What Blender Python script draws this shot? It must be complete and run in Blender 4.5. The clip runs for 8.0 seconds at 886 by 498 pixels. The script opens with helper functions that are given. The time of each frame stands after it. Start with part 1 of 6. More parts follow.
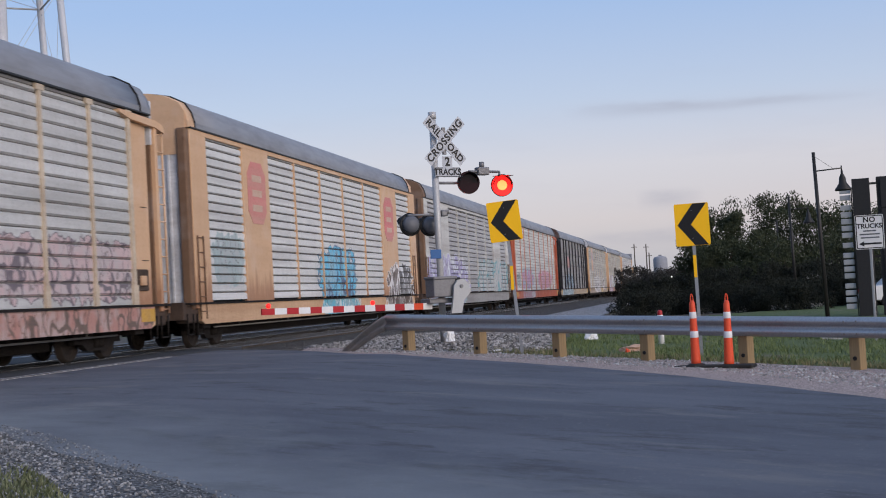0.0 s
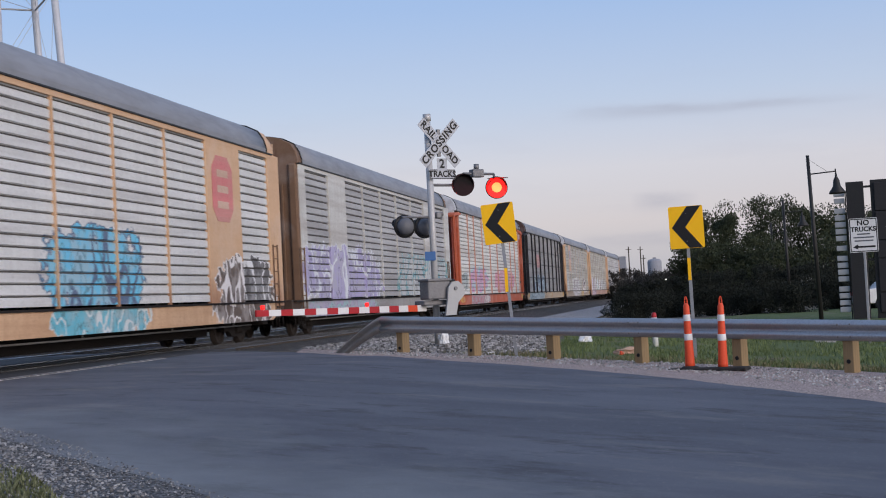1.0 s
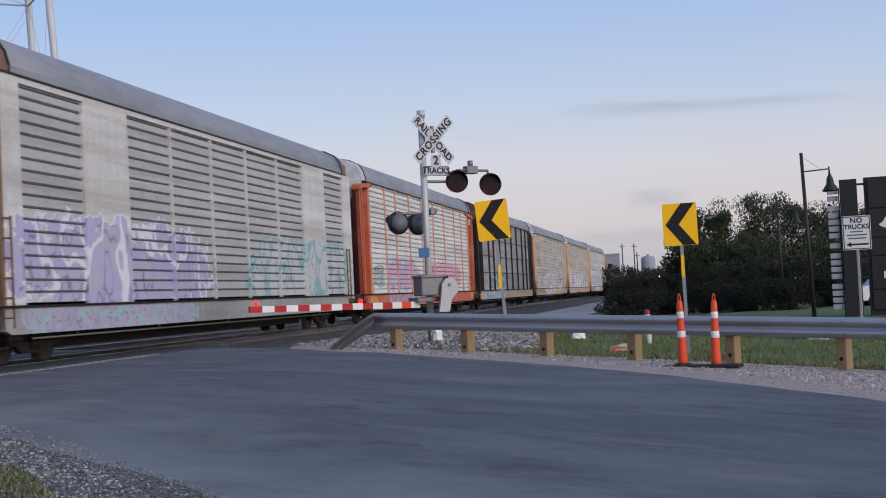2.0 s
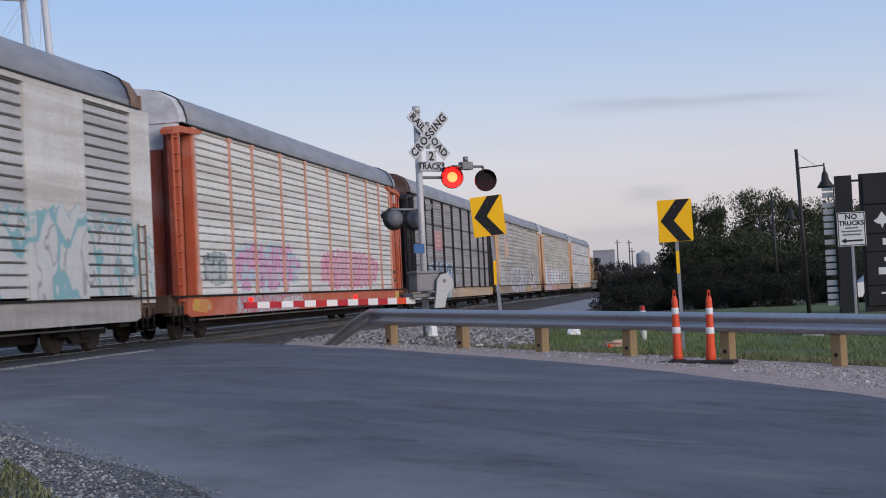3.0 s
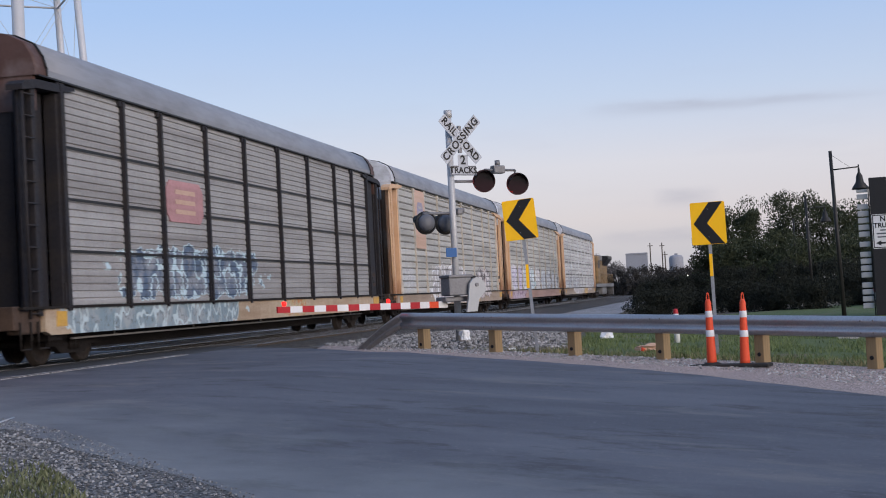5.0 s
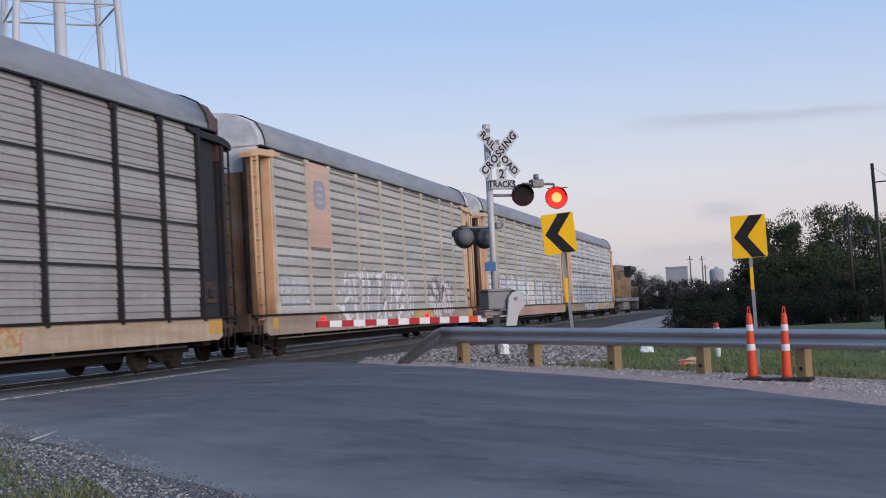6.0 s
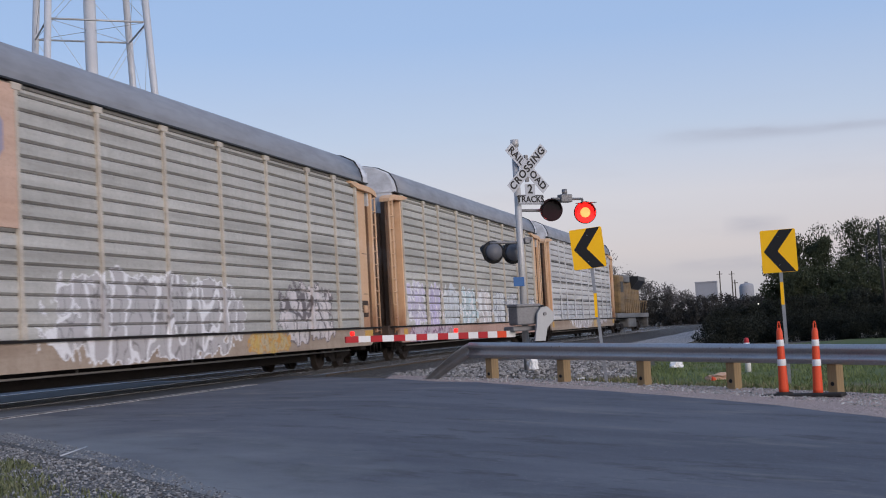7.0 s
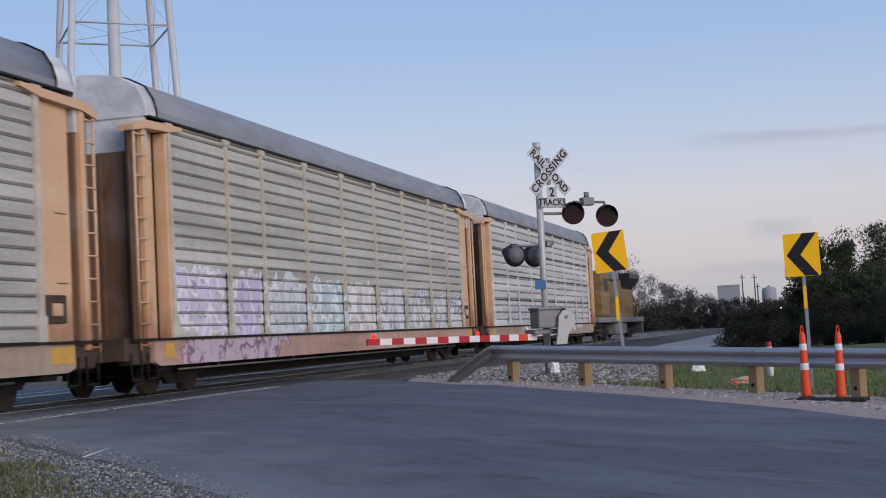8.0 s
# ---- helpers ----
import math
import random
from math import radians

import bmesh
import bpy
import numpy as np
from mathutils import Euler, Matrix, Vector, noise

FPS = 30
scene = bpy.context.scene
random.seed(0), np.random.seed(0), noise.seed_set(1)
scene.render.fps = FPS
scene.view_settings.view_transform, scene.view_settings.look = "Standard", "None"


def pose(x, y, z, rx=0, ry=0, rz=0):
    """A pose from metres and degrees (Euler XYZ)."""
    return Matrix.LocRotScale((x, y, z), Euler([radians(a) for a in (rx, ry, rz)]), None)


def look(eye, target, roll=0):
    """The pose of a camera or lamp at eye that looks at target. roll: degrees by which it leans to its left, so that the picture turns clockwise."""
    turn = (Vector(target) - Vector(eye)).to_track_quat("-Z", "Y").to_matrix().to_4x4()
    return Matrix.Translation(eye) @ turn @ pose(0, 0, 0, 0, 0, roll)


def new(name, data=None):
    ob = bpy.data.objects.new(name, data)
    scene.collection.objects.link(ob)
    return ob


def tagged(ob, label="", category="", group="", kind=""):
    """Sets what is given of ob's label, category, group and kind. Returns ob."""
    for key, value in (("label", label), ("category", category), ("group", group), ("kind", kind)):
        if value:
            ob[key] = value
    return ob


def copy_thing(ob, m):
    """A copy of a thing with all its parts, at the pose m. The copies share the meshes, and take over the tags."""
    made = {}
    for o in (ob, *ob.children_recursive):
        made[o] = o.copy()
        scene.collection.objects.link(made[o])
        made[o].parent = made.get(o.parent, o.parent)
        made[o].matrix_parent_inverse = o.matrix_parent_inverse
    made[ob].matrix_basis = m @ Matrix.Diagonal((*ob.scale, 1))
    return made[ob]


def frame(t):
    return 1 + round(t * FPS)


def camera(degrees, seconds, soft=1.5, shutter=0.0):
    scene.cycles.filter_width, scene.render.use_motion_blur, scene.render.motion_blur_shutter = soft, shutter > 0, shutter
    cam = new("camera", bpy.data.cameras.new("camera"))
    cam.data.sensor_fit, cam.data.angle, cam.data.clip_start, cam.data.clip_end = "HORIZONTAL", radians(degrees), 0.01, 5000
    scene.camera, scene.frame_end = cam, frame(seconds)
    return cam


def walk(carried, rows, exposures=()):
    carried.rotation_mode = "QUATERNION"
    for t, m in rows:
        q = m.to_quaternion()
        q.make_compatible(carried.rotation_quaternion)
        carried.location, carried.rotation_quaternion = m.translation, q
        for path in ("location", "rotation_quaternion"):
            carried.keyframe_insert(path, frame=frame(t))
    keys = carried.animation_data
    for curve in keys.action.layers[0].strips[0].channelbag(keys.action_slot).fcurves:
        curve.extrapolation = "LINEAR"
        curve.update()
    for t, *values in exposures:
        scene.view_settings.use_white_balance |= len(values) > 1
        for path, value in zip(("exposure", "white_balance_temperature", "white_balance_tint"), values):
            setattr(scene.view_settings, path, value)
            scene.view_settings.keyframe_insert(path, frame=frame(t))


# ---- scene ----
# camera: a hand-held camera that pans slowly from one standing point
EYE = (0.0, 0.0, 0.97)
cam = camera(36.0, 8.0, soft=1.05, shutter=0.16)


def aim(yaw, pitch, roll):
    a, b = radians(yaw), radians(pitch)
    ahead = Vector((-math.sin(a) * math.cos(b), math.cos(a) * math.cos(b), math.sin(b)))
    return look(EYE, Vector(EYE) + ahead, roll)


PATH = [
    (0.0, 11.026, 2.041, -3.082), (0.5, 10.876, 2.134, -3.016), (1.0, 10.787, 2.114, -2.941),
    (1.5, 10.678, 2.05, -2.872), (2.2, 10.47, 1.92, -2.79), (3.0, 10.337, 1.776, -2.761), (3.5, 10.399, 1.689, -2.82),
    (4.0, 10.614, 1.665, -2.845), (4.5, 11.048, 1.758, -2.913), (5.2, 11.98, 2.13, -2.99),
    (6.0, 13.282, 2.686, -3.067), (6.5, 13.946, 3.083, -3.096), (7.0, 14.446, 3.39, -3.118),
    (7.5, 14.881, 3.535, -3.05), (8.0, 15.345, 3.56, -2.946)]
walk(cam, [(t, aim(a, b, c)) for t, a, b, c in PATH], exposures=[(0.0, -0.09), (3.0, -0.06), (4.5, 0.0), (6.0, 0.02), (7.0, -0.12), (8.0, -0.15)])

# world: clear dusk sky, blue above and pale rose low down, warmest where the sun went
world = bpy.data.worlds.new("dusk_sky")
scene.world = world
world.use_nodes = True
wn, wl = world.node_tree.nodes, world.node_tree.links
sky = wn.new("ShaderNodeTexSky")
sky.sky_type, sky.sun_disc = "NISHITA", False
sky.sun_elevation, sky.sun_rotation = radians(17.0), radians(125)
sky.air_density, sky.dust_density, sky.ozone_density = 1.0, 0.6, 3.0


def wmath(op, a, b=0.0, clamp=False):
    m = wn.new("ShaderNodeMath")
    m.operation, m.use_clamp = op, clamp
    for i, v in enumerate((a, b)):
        if isinstance(v, (int, float)):
            m.inputs[i].default_value = v
        else:
            wl.new(v, m.inputs[i])
    return m.outputs[0]


def wmix(fac, a, b):
    m = wn.new("ShaderNodeMix")
    m.data_type = "RGBA"
    for sock, v in ((m.inputs[0], fac), (m.inputs[6], a), (m.inputs[7], b)):
        if isinstance(v, (int, float)):
            sock.default_value = v
        elif isinstance(v, tuple):
            sock.default_value = (*v, 1.0)
        else:
            wl.new(v, sock)
    return m.outputs[2]


way = wn.new("ShaderNodeTexCoord").outputs["Generated"]
wsep = wn.new("ShaderNodeSeparateXYZ")
wl.new(way, wsep.inputs[0])
wx, wy, wz = wsep.outputs
grad = wn.new("ShaderNodeValToRGB")
stops = ((0.0, (0.40, 0.40, 0.47)), (0.018, (0.47, 0.45, 0.52)), (0.05, (0.61, 0.535, 0.565)), (0.09, (0.635, 0.595, 0.645)), (0.14, (0.50, 0.565, 0.715)), (0.21, (0.36, 0.49, 0.75)), (0.35, (0.285, 0.43, 0.72)), (1.0, (0.28, 0.40, 0.68)))
while len(grad.color_ramp.elements) < len(stops):
    grad.color_ramp.elements.new(0.5)
for e, (p, c) in zip(grad.color_ramp.elements, stops):
    e.position, e.color = p, (*c, 1.0)
wl.new(wz, grad.inputs[0])
low = wmath("SUBTRACT", 1.0, wmath("MULTIPLY", wz, 5.0, True), True)
toward = wmath("ADD", wmath("MULTIPLY", wx, 0.82), wmath("MULTIPLY", wy, -0.57))
warm = wmath("MULTIPLY", wmath("MULTIPLY", wmath("SUBTRACT", toward, 0.25), 0.75, True), low, True)
dusk = wmix(warm, grad.outputs[0], (0.85, 0.66, 0.52))
dusk = wmix(0.025, dusk, sky.outputs["Color"])
# a thin cloud streak and a few faint wisps low over the horizon
wnoise = wn.new("ShaderNodeTexNoise")
wmap = wn.new("ShaderNodeMapping")
wmap.inputs["Scale"].default_value = (9, 9, 45)
wl.new(way, wmap.inputs["Vector"])
wl.new(wmap.outputs[0], wnoise.inputs["Vector"])
wnoise.inputs["Scale"].default_value, wnoise.inputs["Detail"].default_value = 1.0, 6
wob = wmath("SUBTRACT", wnoise.outputs["Fac"], 0.5)
for zc, thick, x0, x1, k in ((0.127, 0.0042, -0.10, 0.13, 0.34), (0.062, 0.006, -0.05, 0.0, 0.3), (0.035, 0.005, -0.09, 0.03, 0.22)):
    dz = wmath("DIVIDE", wmath("ADD", wmath("SUBTRACT", wz, zc), wmath("MULTIPLY", wob, -0.02)), thick)
    core = wmath("POWER", 2.718, wmath("MULTIPLY", wmath("MULTIPLY", dz, dz), -1.0))
    mid, half = (x0 + x1) / 2, (x1 - x0) / 2
    dx = wmath("DIVIDE", wmath("SUBTRACT", wx, mid), half)
    side = wmath("SUBTRACT", 1.0, wmath("MULTIPLY", dx, dx), True)
    ahead_only = wmath("GREATER_THAN", wy, 0.0)
    dusk = wmix(wmath("MULTIPLY", wmath("MULTIPLY", wmath("MULTIPLY", core, side), ahead_only), wmath("ADD", wmath("MULTIPLY", wob, 1.6), k), True), dusk, (0.40, 0.41, 0.50))
wisp = wmath("MULTIPLY", wmath("SUBTRACT", wnoise.outputs["Fac"], 0.52, True), 0.9, True)
dusk = wmix(wmath("MULTIPLY", wisp, low), dusk, (0.46, 0.46, 0.55))
bg = wn["Background"]
bg.inputs["Strength"].default_value = 1.0
wl.new(dusk, bg.inputs["Color"])

# the last glow of the sun, soft and wide
sun_data = bpy.data.lights.new("low_sun", "SUN")
sun_data.energy, sun_data.angle, sun_data.color = 2.5, radians(40), (1.0, 0.86, 0.78)
sun = new("low_sun", sun_data)
sun.matrix_world = look((34, -24, 13), (0, 0, 0))


# ---- materials ----
def nodes_of(name, rough=0.7, metal=0.0):
    m = bpy.data.materials.new(name)
    m.use_nodes = True
    n, l = m.node_tree.nodes, m.node_tree.links
    b = n["Principled BSDF"]
    b.inputs["Roughness"].default_value, b.inputs["Metallic"].default_value = rough, metal
    b.inputs["Specular IOR Level"].default_value = 0.25
    return m, n, l, b


def rgba(c):
    return (*c, 1.0)


def noise_node(n, l, vec, scale, detail=4.0, rough=0.6, stretch=(1, 1, 1)):
    mp = n.new("ShaderNodeMapping")
    mp.inputs["Scale"].default_value = stretch
    l.new(vec, mp.inputs["Vector"])
    t = n.new("ShaderNodeTexNoise")
    t.inputs["Scale"].default_value, t.inputs["Detail"].default_value, t.inputs["Roughness"].default_value = scale, detail, rough
    l.new(mp.outputs["Vector"], t.inputs["Vector"])
    return t.outputs["Fac"]


def ramp(n, l, fac, lo, hi, a=0.0, b=1.0):
    r = n.new("ShaderNodeMapRange")
    r.inputs["From Min"].default_value, r.inputs["From Max"].default_value = lo, hi
    r.inputs["To Min"].default_value, r.inputs["To Max"].default_value = a, b
    l.new(fac, r.inputs["Value"])
    return r.outputs["Result"]


def calc(n, l, op, a, b=None):
    m = n.new("ShaderNodeMath")
    m.operation = op
    for i, v in enumerate((a, b)):
        if v is None:
            continue
        if isinstance(v, (int, float)):
            m.inputs[i].default_value = v
        else:
            l.new(v, m.inputs[i])
    return m.outputs[0]


def mixed(n, l, fac, a, b):
    m = n.new("ShaderNodeMix")
    m.data_type = "RGBA"
    for sock, v in ((m.inputs[0], fac), (m.inputs[6], a), (m.inputs[7], b)):
        if isinstance(v, (int, float)):
            sock.default_value = v
        elif isinstance(v, tuple):
            sock.default_value = rgba(v)
        else:
            l.new(v, sock)
    return m.outputs[2]


def bumped(n, l, b, height, strength=0.3, dist=0.02):
    k = n.new("ShaderNodeBump")
    k.inputs["Strength"].default_value, k.inputs["Distance"].default_value = strength, dist
    l.new(height, k.inputs["Height"])
    l.new(k.outputs["Normal"], b.inputs["Normal"])


def worn(name, base, dark=None, rough=0.7, metal=0.0, large=0.8, fine=25.0, bump=0.15, amount=0.5, stretch=(1, 1, 1), speck=None, grit=0.45):
    """Base colour with large stains, fine grain and relief, in object space."""
    m, n, l, b = nodes_of(name, rough, metal)
    vec = n.new("ShaderNodeTexCoord").outputs["Object"]
    dark = dark or tuple(c * 0.6 for c in base)
    big = ramp(n, l, noise_node(n, l, vec, large, 5, 0.65, stretch), 0.35, 0.7, 0, amount)
    c = mixed(n, l, big, base, dark)
    grain = noise_node(n, l, vec, fine, 3, 0.6, stretch)
    c = mixed(n, l, ramp(n, l, grain, 0.4, 0.75, 0, grit), c, tuple(v * 0.55 for v in base))
    if speck:
        s = ramp(n, l, noise_node(n, l, vec, fine * 0.35, 5, 0.7), 0.62, 0.68)
        c = mixed(n, l, s, c, speck)
    l.new(c, b.inputs["Base Color"])
    l.new(ramp(n, l, grain, 0.3, 0.8, max(rough - 0.12, 0.05), min(rough + 0.12, 1)), b.inputs["Roughness"])
    bumped(n, l, b, grain, bump)
    return m


def plain(name, base, rough=0.5, metal=0.0):
    return worn(name, base, None, rough, metal, 2.0, 40.0, 0.03, 0.25, grit=0.15)


def glow(name, colour, strength):
    m, n, l, b = nodes_of(name, 0.4)
    b.inputs["Base Color"].default_value = rgba(colour)
    b.inputs["Emission Color"].default_value = rgba(colour)
    b.inputs["Emission Strength"].default_value = strength
    return m


def stone_mat(name, light, dark, scale, bump=0.8):
    """Loose stones: cells of differing grey with relief."""
    m, n, l, b = nodes_of(name, 0.9)
    vec = n.new("ShaderNodeTexCoord").outputs["Object"]
    v = n.new("ShaderNodeTexVoronoi")
    v.inputs["Scale"].default_value = scale
    l.new(vec, v.inputs["Vector"])
    sep = n.new("ShaderNodeSeparateColor")
    l.new(v.outputs["Color"], sep.inputs["Color"])
    c = mixed(n, l, sep.outputs[0], dark, light)
    d = ramp(n, l, v.outputs["Distance"], 0.3, 0.75)
    c = mixed(n, l, d, c, tuple(k * 0.3 for k in dark))
    big = ramp(n, l, noise_node(n, l, vec, 0.7, 5), 0.45, 0.65, 0, 0.5)
    c = mixed(n, l, big, c, tuple(k * 0.75 for k in dark))
    l.new(c, b.inputs["Base Color"])
    bumped(n, l, b, calc(n, l, "SUBTRACT", 1.0, v.outputs["Distance"]), bump, 0.04)
    return m


def asphalt_mat():
    m, n, l, b = nodes_of("asphalt", 0.78)
    vec = n.new("ShaderNodeTexCoord").outputs["Object"]
    turn = n.new("ShaderNodeMapping")
    turn.inputs["Rotation"].default_value = (0, 0, radians(28))
    l.new(vec, turn.inputs["Vector"])
    vec2 = turn.outputs["Vector"]
    grain = noise_node(n, l, vec, 60, 3, 0.7)
    patch = ramp(n, l, noise_node(n, l, vec2, 0.45, 6, 0.65, (0.4, 1.3, 1)), 0.4, 0.62)
    c = mixed(n, l, patch, (0.082, 0.087, 0.107), (0.128, 0.134, 0.157))
    streak = ramp(n, l, noise_node(n, l, vec2, 1.5, 6, 0.75, (0.4, 0.9, 1)), 0.54, 0.63, 0, 0.85)
    c = mixed(n, l, streak, c, (0.05, 0.05, 0.058))
    pale = ramp(n, l, noise_node(n, l, vec2, 1.1, 5, 0.7, (0.3, 0.8, 1)), 0.56, 0.68, 0, 0.6)
    c = mixed(n, l, pale, c, (0.21, 0.2, 0.19))
    c = mixed(n, l, ramp(n, l, grain, 0.35, 0.7, 0, 0.5), c, (0.085, 0.085, 0.087))
    # pale dust dragged on to the street along its gravel edge
    dot = n.new("ShaderNodeVectorMath")
    dot.operation = "DOT_PRODUCT"
    dot.inputs[1].default_value = (0.69, 0.72, 0)
    l.new(vec, dot.inputs[0])
    away = calc(n, l, "ADD", dot.outputs["Value"], ramp(n, l, noise_node(n, l, vec2, 0.6, 5, 0.6), 0.3, 0.7, -1.3, 1.3))
    c = mixed(n, l, ramp(n, l, away, 3.4, 6.4, 0.55, 0.0), c, (0.25, 0.265, 0.265))
    chips = ramp(n, l, noise_node(n, l, vec, 26, 2, 0.5), 0.66, 0.72, 0, 0.5)
    c = mixed(n, l, chips, c, (0.24, 0.235, 0.23))
    l.new(c, b.inputs["Base Color"])
    bumped(n, l, b, grain, 0.4, 0.01)
    return m


def ground_mat(name, green, soil, cover):
    """Dry soil with patches of spring grass."""
    m, n, l, b = nodes_of(name, 0.95)
    vec = n.new("ShaderNodeTexCoord").outputs["Object"]
    g = noise_node(n, l, vec, 9, 5, 0.7)
    c = mixed(n, l, ramp(n, l, g, 0.3, 0.7), green[0], green[1])
    bare = ramp(n, l, noise_node(n, l, vec, 0.55, 5, 0.6), *cover)
    c = mixed(n, l, bare, c, soil)
    l.new(c, b.inputs["Base Color"])
    bumped(n, l, b, g, 0.8, 0.05)
    return m


M = {
    "asphalt": asphalt_mat(),
    "ground": ground_mat("dry_soil", ((0.08, 0.085, 0.04), (0.13, 0.12, 0.07)), (0.12, 0.1, 0.08), (0.35, 0.5)),
    "turf": ground_mat("grassy_turf", ((0.07, 0.1, 0.035), (0.12, 0.15, 0.06)), (0.17, 0.14, 0.1), (0.56, 0.68)),
    "shoulder": stone_mat("shoulder_gravel", (0.66, 0.52, 0.46), (0.46, 0.36, 0.32), 45, 0.3),
    "ballast": stone_mat("ballast_stones", (0.34, 0.32, 0.3), (0.12, 0.11, 0.105), 15, 1.0),
    "verge": stone_mat("verge_gravel", (0.3, 0.3, 0.3), (0.12, 0.12, 0.12), 32, 0.8),
    "pale": stone_mat("pale_gravel", (0.55, 0.53, 0.52), (0.38, 0.36, 0.35), 18, 0.4),
    # track bed ballast darkened: the train's shade is in its colour
    "shaded_bed": stone_mat("shaded_bed_ballast", (0.2, 0.185, 0.17), (0.07, 0.063, 0.057), 15, 1.0),
    # panels kept dark to hold the shade under the train
    "crossing": worn("shaded_crossing_panels", (0.06, 0.06, 0.063), (0.04, 0.04, 0.042), 0.85, 0, 0.8, 30, 0.2),
    "grass": worn("grass_blades", (0.075, 0.115, 0.035), (0.05, 0.07, 0.02), 0.8, 0, 0.5, 8),
    "galv": worn("galvanised_steel", (0.4, 0.41, 0.43), (0.28, 0.28, 0.29), 0.4, 0.7, 1.2, 30, 0.08, 0.5),
    "galv_old": worn("weathered_steel", (0.3, 0.29, 0.28), (0.2, 0.18, 0.16), 0.6, 0.5, 1.0, 25, 0.15, 0.7),
    "rail": worn("worn_rail_steel", (0.58, 0.56, 0.55), (0.38, 0.34, 0.31), 0.22, 0.95, 0.5, 30, 0.1, 0.4),
    "tie": worn("creosoted_timber", (0.11, 0.085, 0.065), (0.06, 0.05, 0.04), 0.9, 0, 1.5, 18, 0.4, 0.6),
    "post": worn("treated_pine", (0.36, 0.25, 0.13), (0.2, 0.135, 0.075), 0.85, 0, 2.0, 30, 0.3, 0.6, (1, 1, 0.15)),
    "steelgrey": worn("grey_painted_steel", (0.5, 0.5, 0.5), (0.35, 0.34, 0.33), 0.5, 0.2, 1.5, 30, 0.06),
    "casegrey": worn("cast_grey_case", (0.22, 0.22, 0.23), (0.14, 0.14, 0.145), 0.55, 0.4, 2, 25),
    "white": worn("white_sheet", (0.72, 0.72, 0.72), (0.55, 0.53, 0.5), 0.5, 0, 1.5, 30, 0.02, 0.35, grit=0.12),
    "signgrey": worn("dulled_white_sheet", (0.43, 0.45, 0.49), (0.34, 0.35, 0.37), 0.5, 0, 1.5, 30, 0.02, 0.4, grit=0.12),
    "blockgrey": worn("pale_grey_metal", (0.4, 0.41, 0.42), (0.3, 0.3, 0.3), 0.5, 0.2, 1.5, 30, 0.02, 0.4, grit=0.12),
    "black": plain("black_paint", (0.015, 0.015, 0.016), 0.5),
    "lensoff": plain("unlit_red_glass", (0.022, 0.005, 0.009), 0.2),
    "backgrey": plain("grey_lamp_back", (0.12, 0.125, 0.14), 0.45),
    "lit": glow("lit_red_lens", (1.0, 0.014, 0.012), 2.2),
    "core": glow("lit_lamp_core", (1.0, 0.27, 0.08), 2.2),
    "yellow": worn("yellow_sheeting", (0.95, 0.52, 0.01), (0.85, 0.45, 0.02), 0.45, 0, 1.5, 40, 0.01, 0.3, grit=0.08),
    "redtape": plain("red_sheeting", (0.42, 0.03, 0.035), 0.45),
    "orange": worn("orange_plastic", (0.72, 0.085, 0.032), (0.55, 0.07, 0.035), 0.55, 0, 3, 30, 0.03, 0.4, grit=0.15),
    "rubber": worn("black_rubber", (0.025, 0.024, 0.023), (0.05, 0.045, 0.04), 0.85, 0, 4, 30, 0.2),
    "bag": plain("white_plastic_bag", (0.75, 0.75, 0.74), 0.45),
    "card": plain("torn_cardboard", (0.55, 0.36, 0.26), 0.8),
    "blue": plain("blue_sheet", (0.04, 0.12, 0.3), 0.5),
    "tower": worn("silver_tower_paint", (0.55, 0.56, 0.58), (0.42, 0.42, 0.43), 0.5, 0.1, 0.4, 12, 0.03),
    "darkmetal": worn("dark_bronze_paint", (0.035, 0.034, 0.033), None, 0.5, 0.3, 2, 30),
    "wallblack": worn("charcoal_panel", (0.022, 0.022, 0.024), (0.03, 0.03, 0.03), 0.6, 0, 0.5, 20),
    "panelblack": worn("dark_sign_face", (0.03, 0.028, 0.03), (0.02, 0.02, 0.022), 0.5, 0, 0.8, 20),
    "yardlamp": glow("white_yard_lamp", (1.0, 0.95, 0.85), 0.9),
    "bark": worn("rough_bark", (0.09, 0.075, 0.06), (0.05, 0.04, 0.03), 0.95, 0, 3, 20, 0.6),
    "leaf": worn("evergreen_leaves", (0.045, 0.055, 0.027), (0.026, 0.033, 0.016), 0.75, 0, 0.6, 5),
    # front thicket: a darker leaf colour with its shade painted in
    "leafshade": worn("shaded_thicket", (0.018, 0.021, 0.015), (0.012, 0.014, 0.01), 0.9, 0, 0.6, 5),
    "leafdry": worn("dry_thicket", (0.042, 0.04, 0.036), (0.027, 0.026, 0.023), 0.9, 0, 0.6, 5),
    "twigs": worn("pale_bare_twigs", (0.1, 0.094, 0.093), (0.07, 0.066, 0.066), 0.9, 0, 0.6, 5),
    # grimy steel, darkened further for the shade under the wagons
    "truck": worn("grimy_shaded_truck_steel", (0.022, 0.018, 0.016), (0.012, 0.01, 0.009), 0.85, 0.2, 2, 20, 0.3),
    "roofgrey": worn("galvanised_roof", (0.27, 0.28, 0.305), (0.22, 0.225, 0.245), 0.6, 0.1, 0.25, 3, 0.01, 0.6, (1, 0.25, 1)),
    "farwall": worn("distant_concrete", (0.3, 0.31, 0.34), (0.24, 0.25, 0.28), 0.9, 0, 0.1, 2),
}


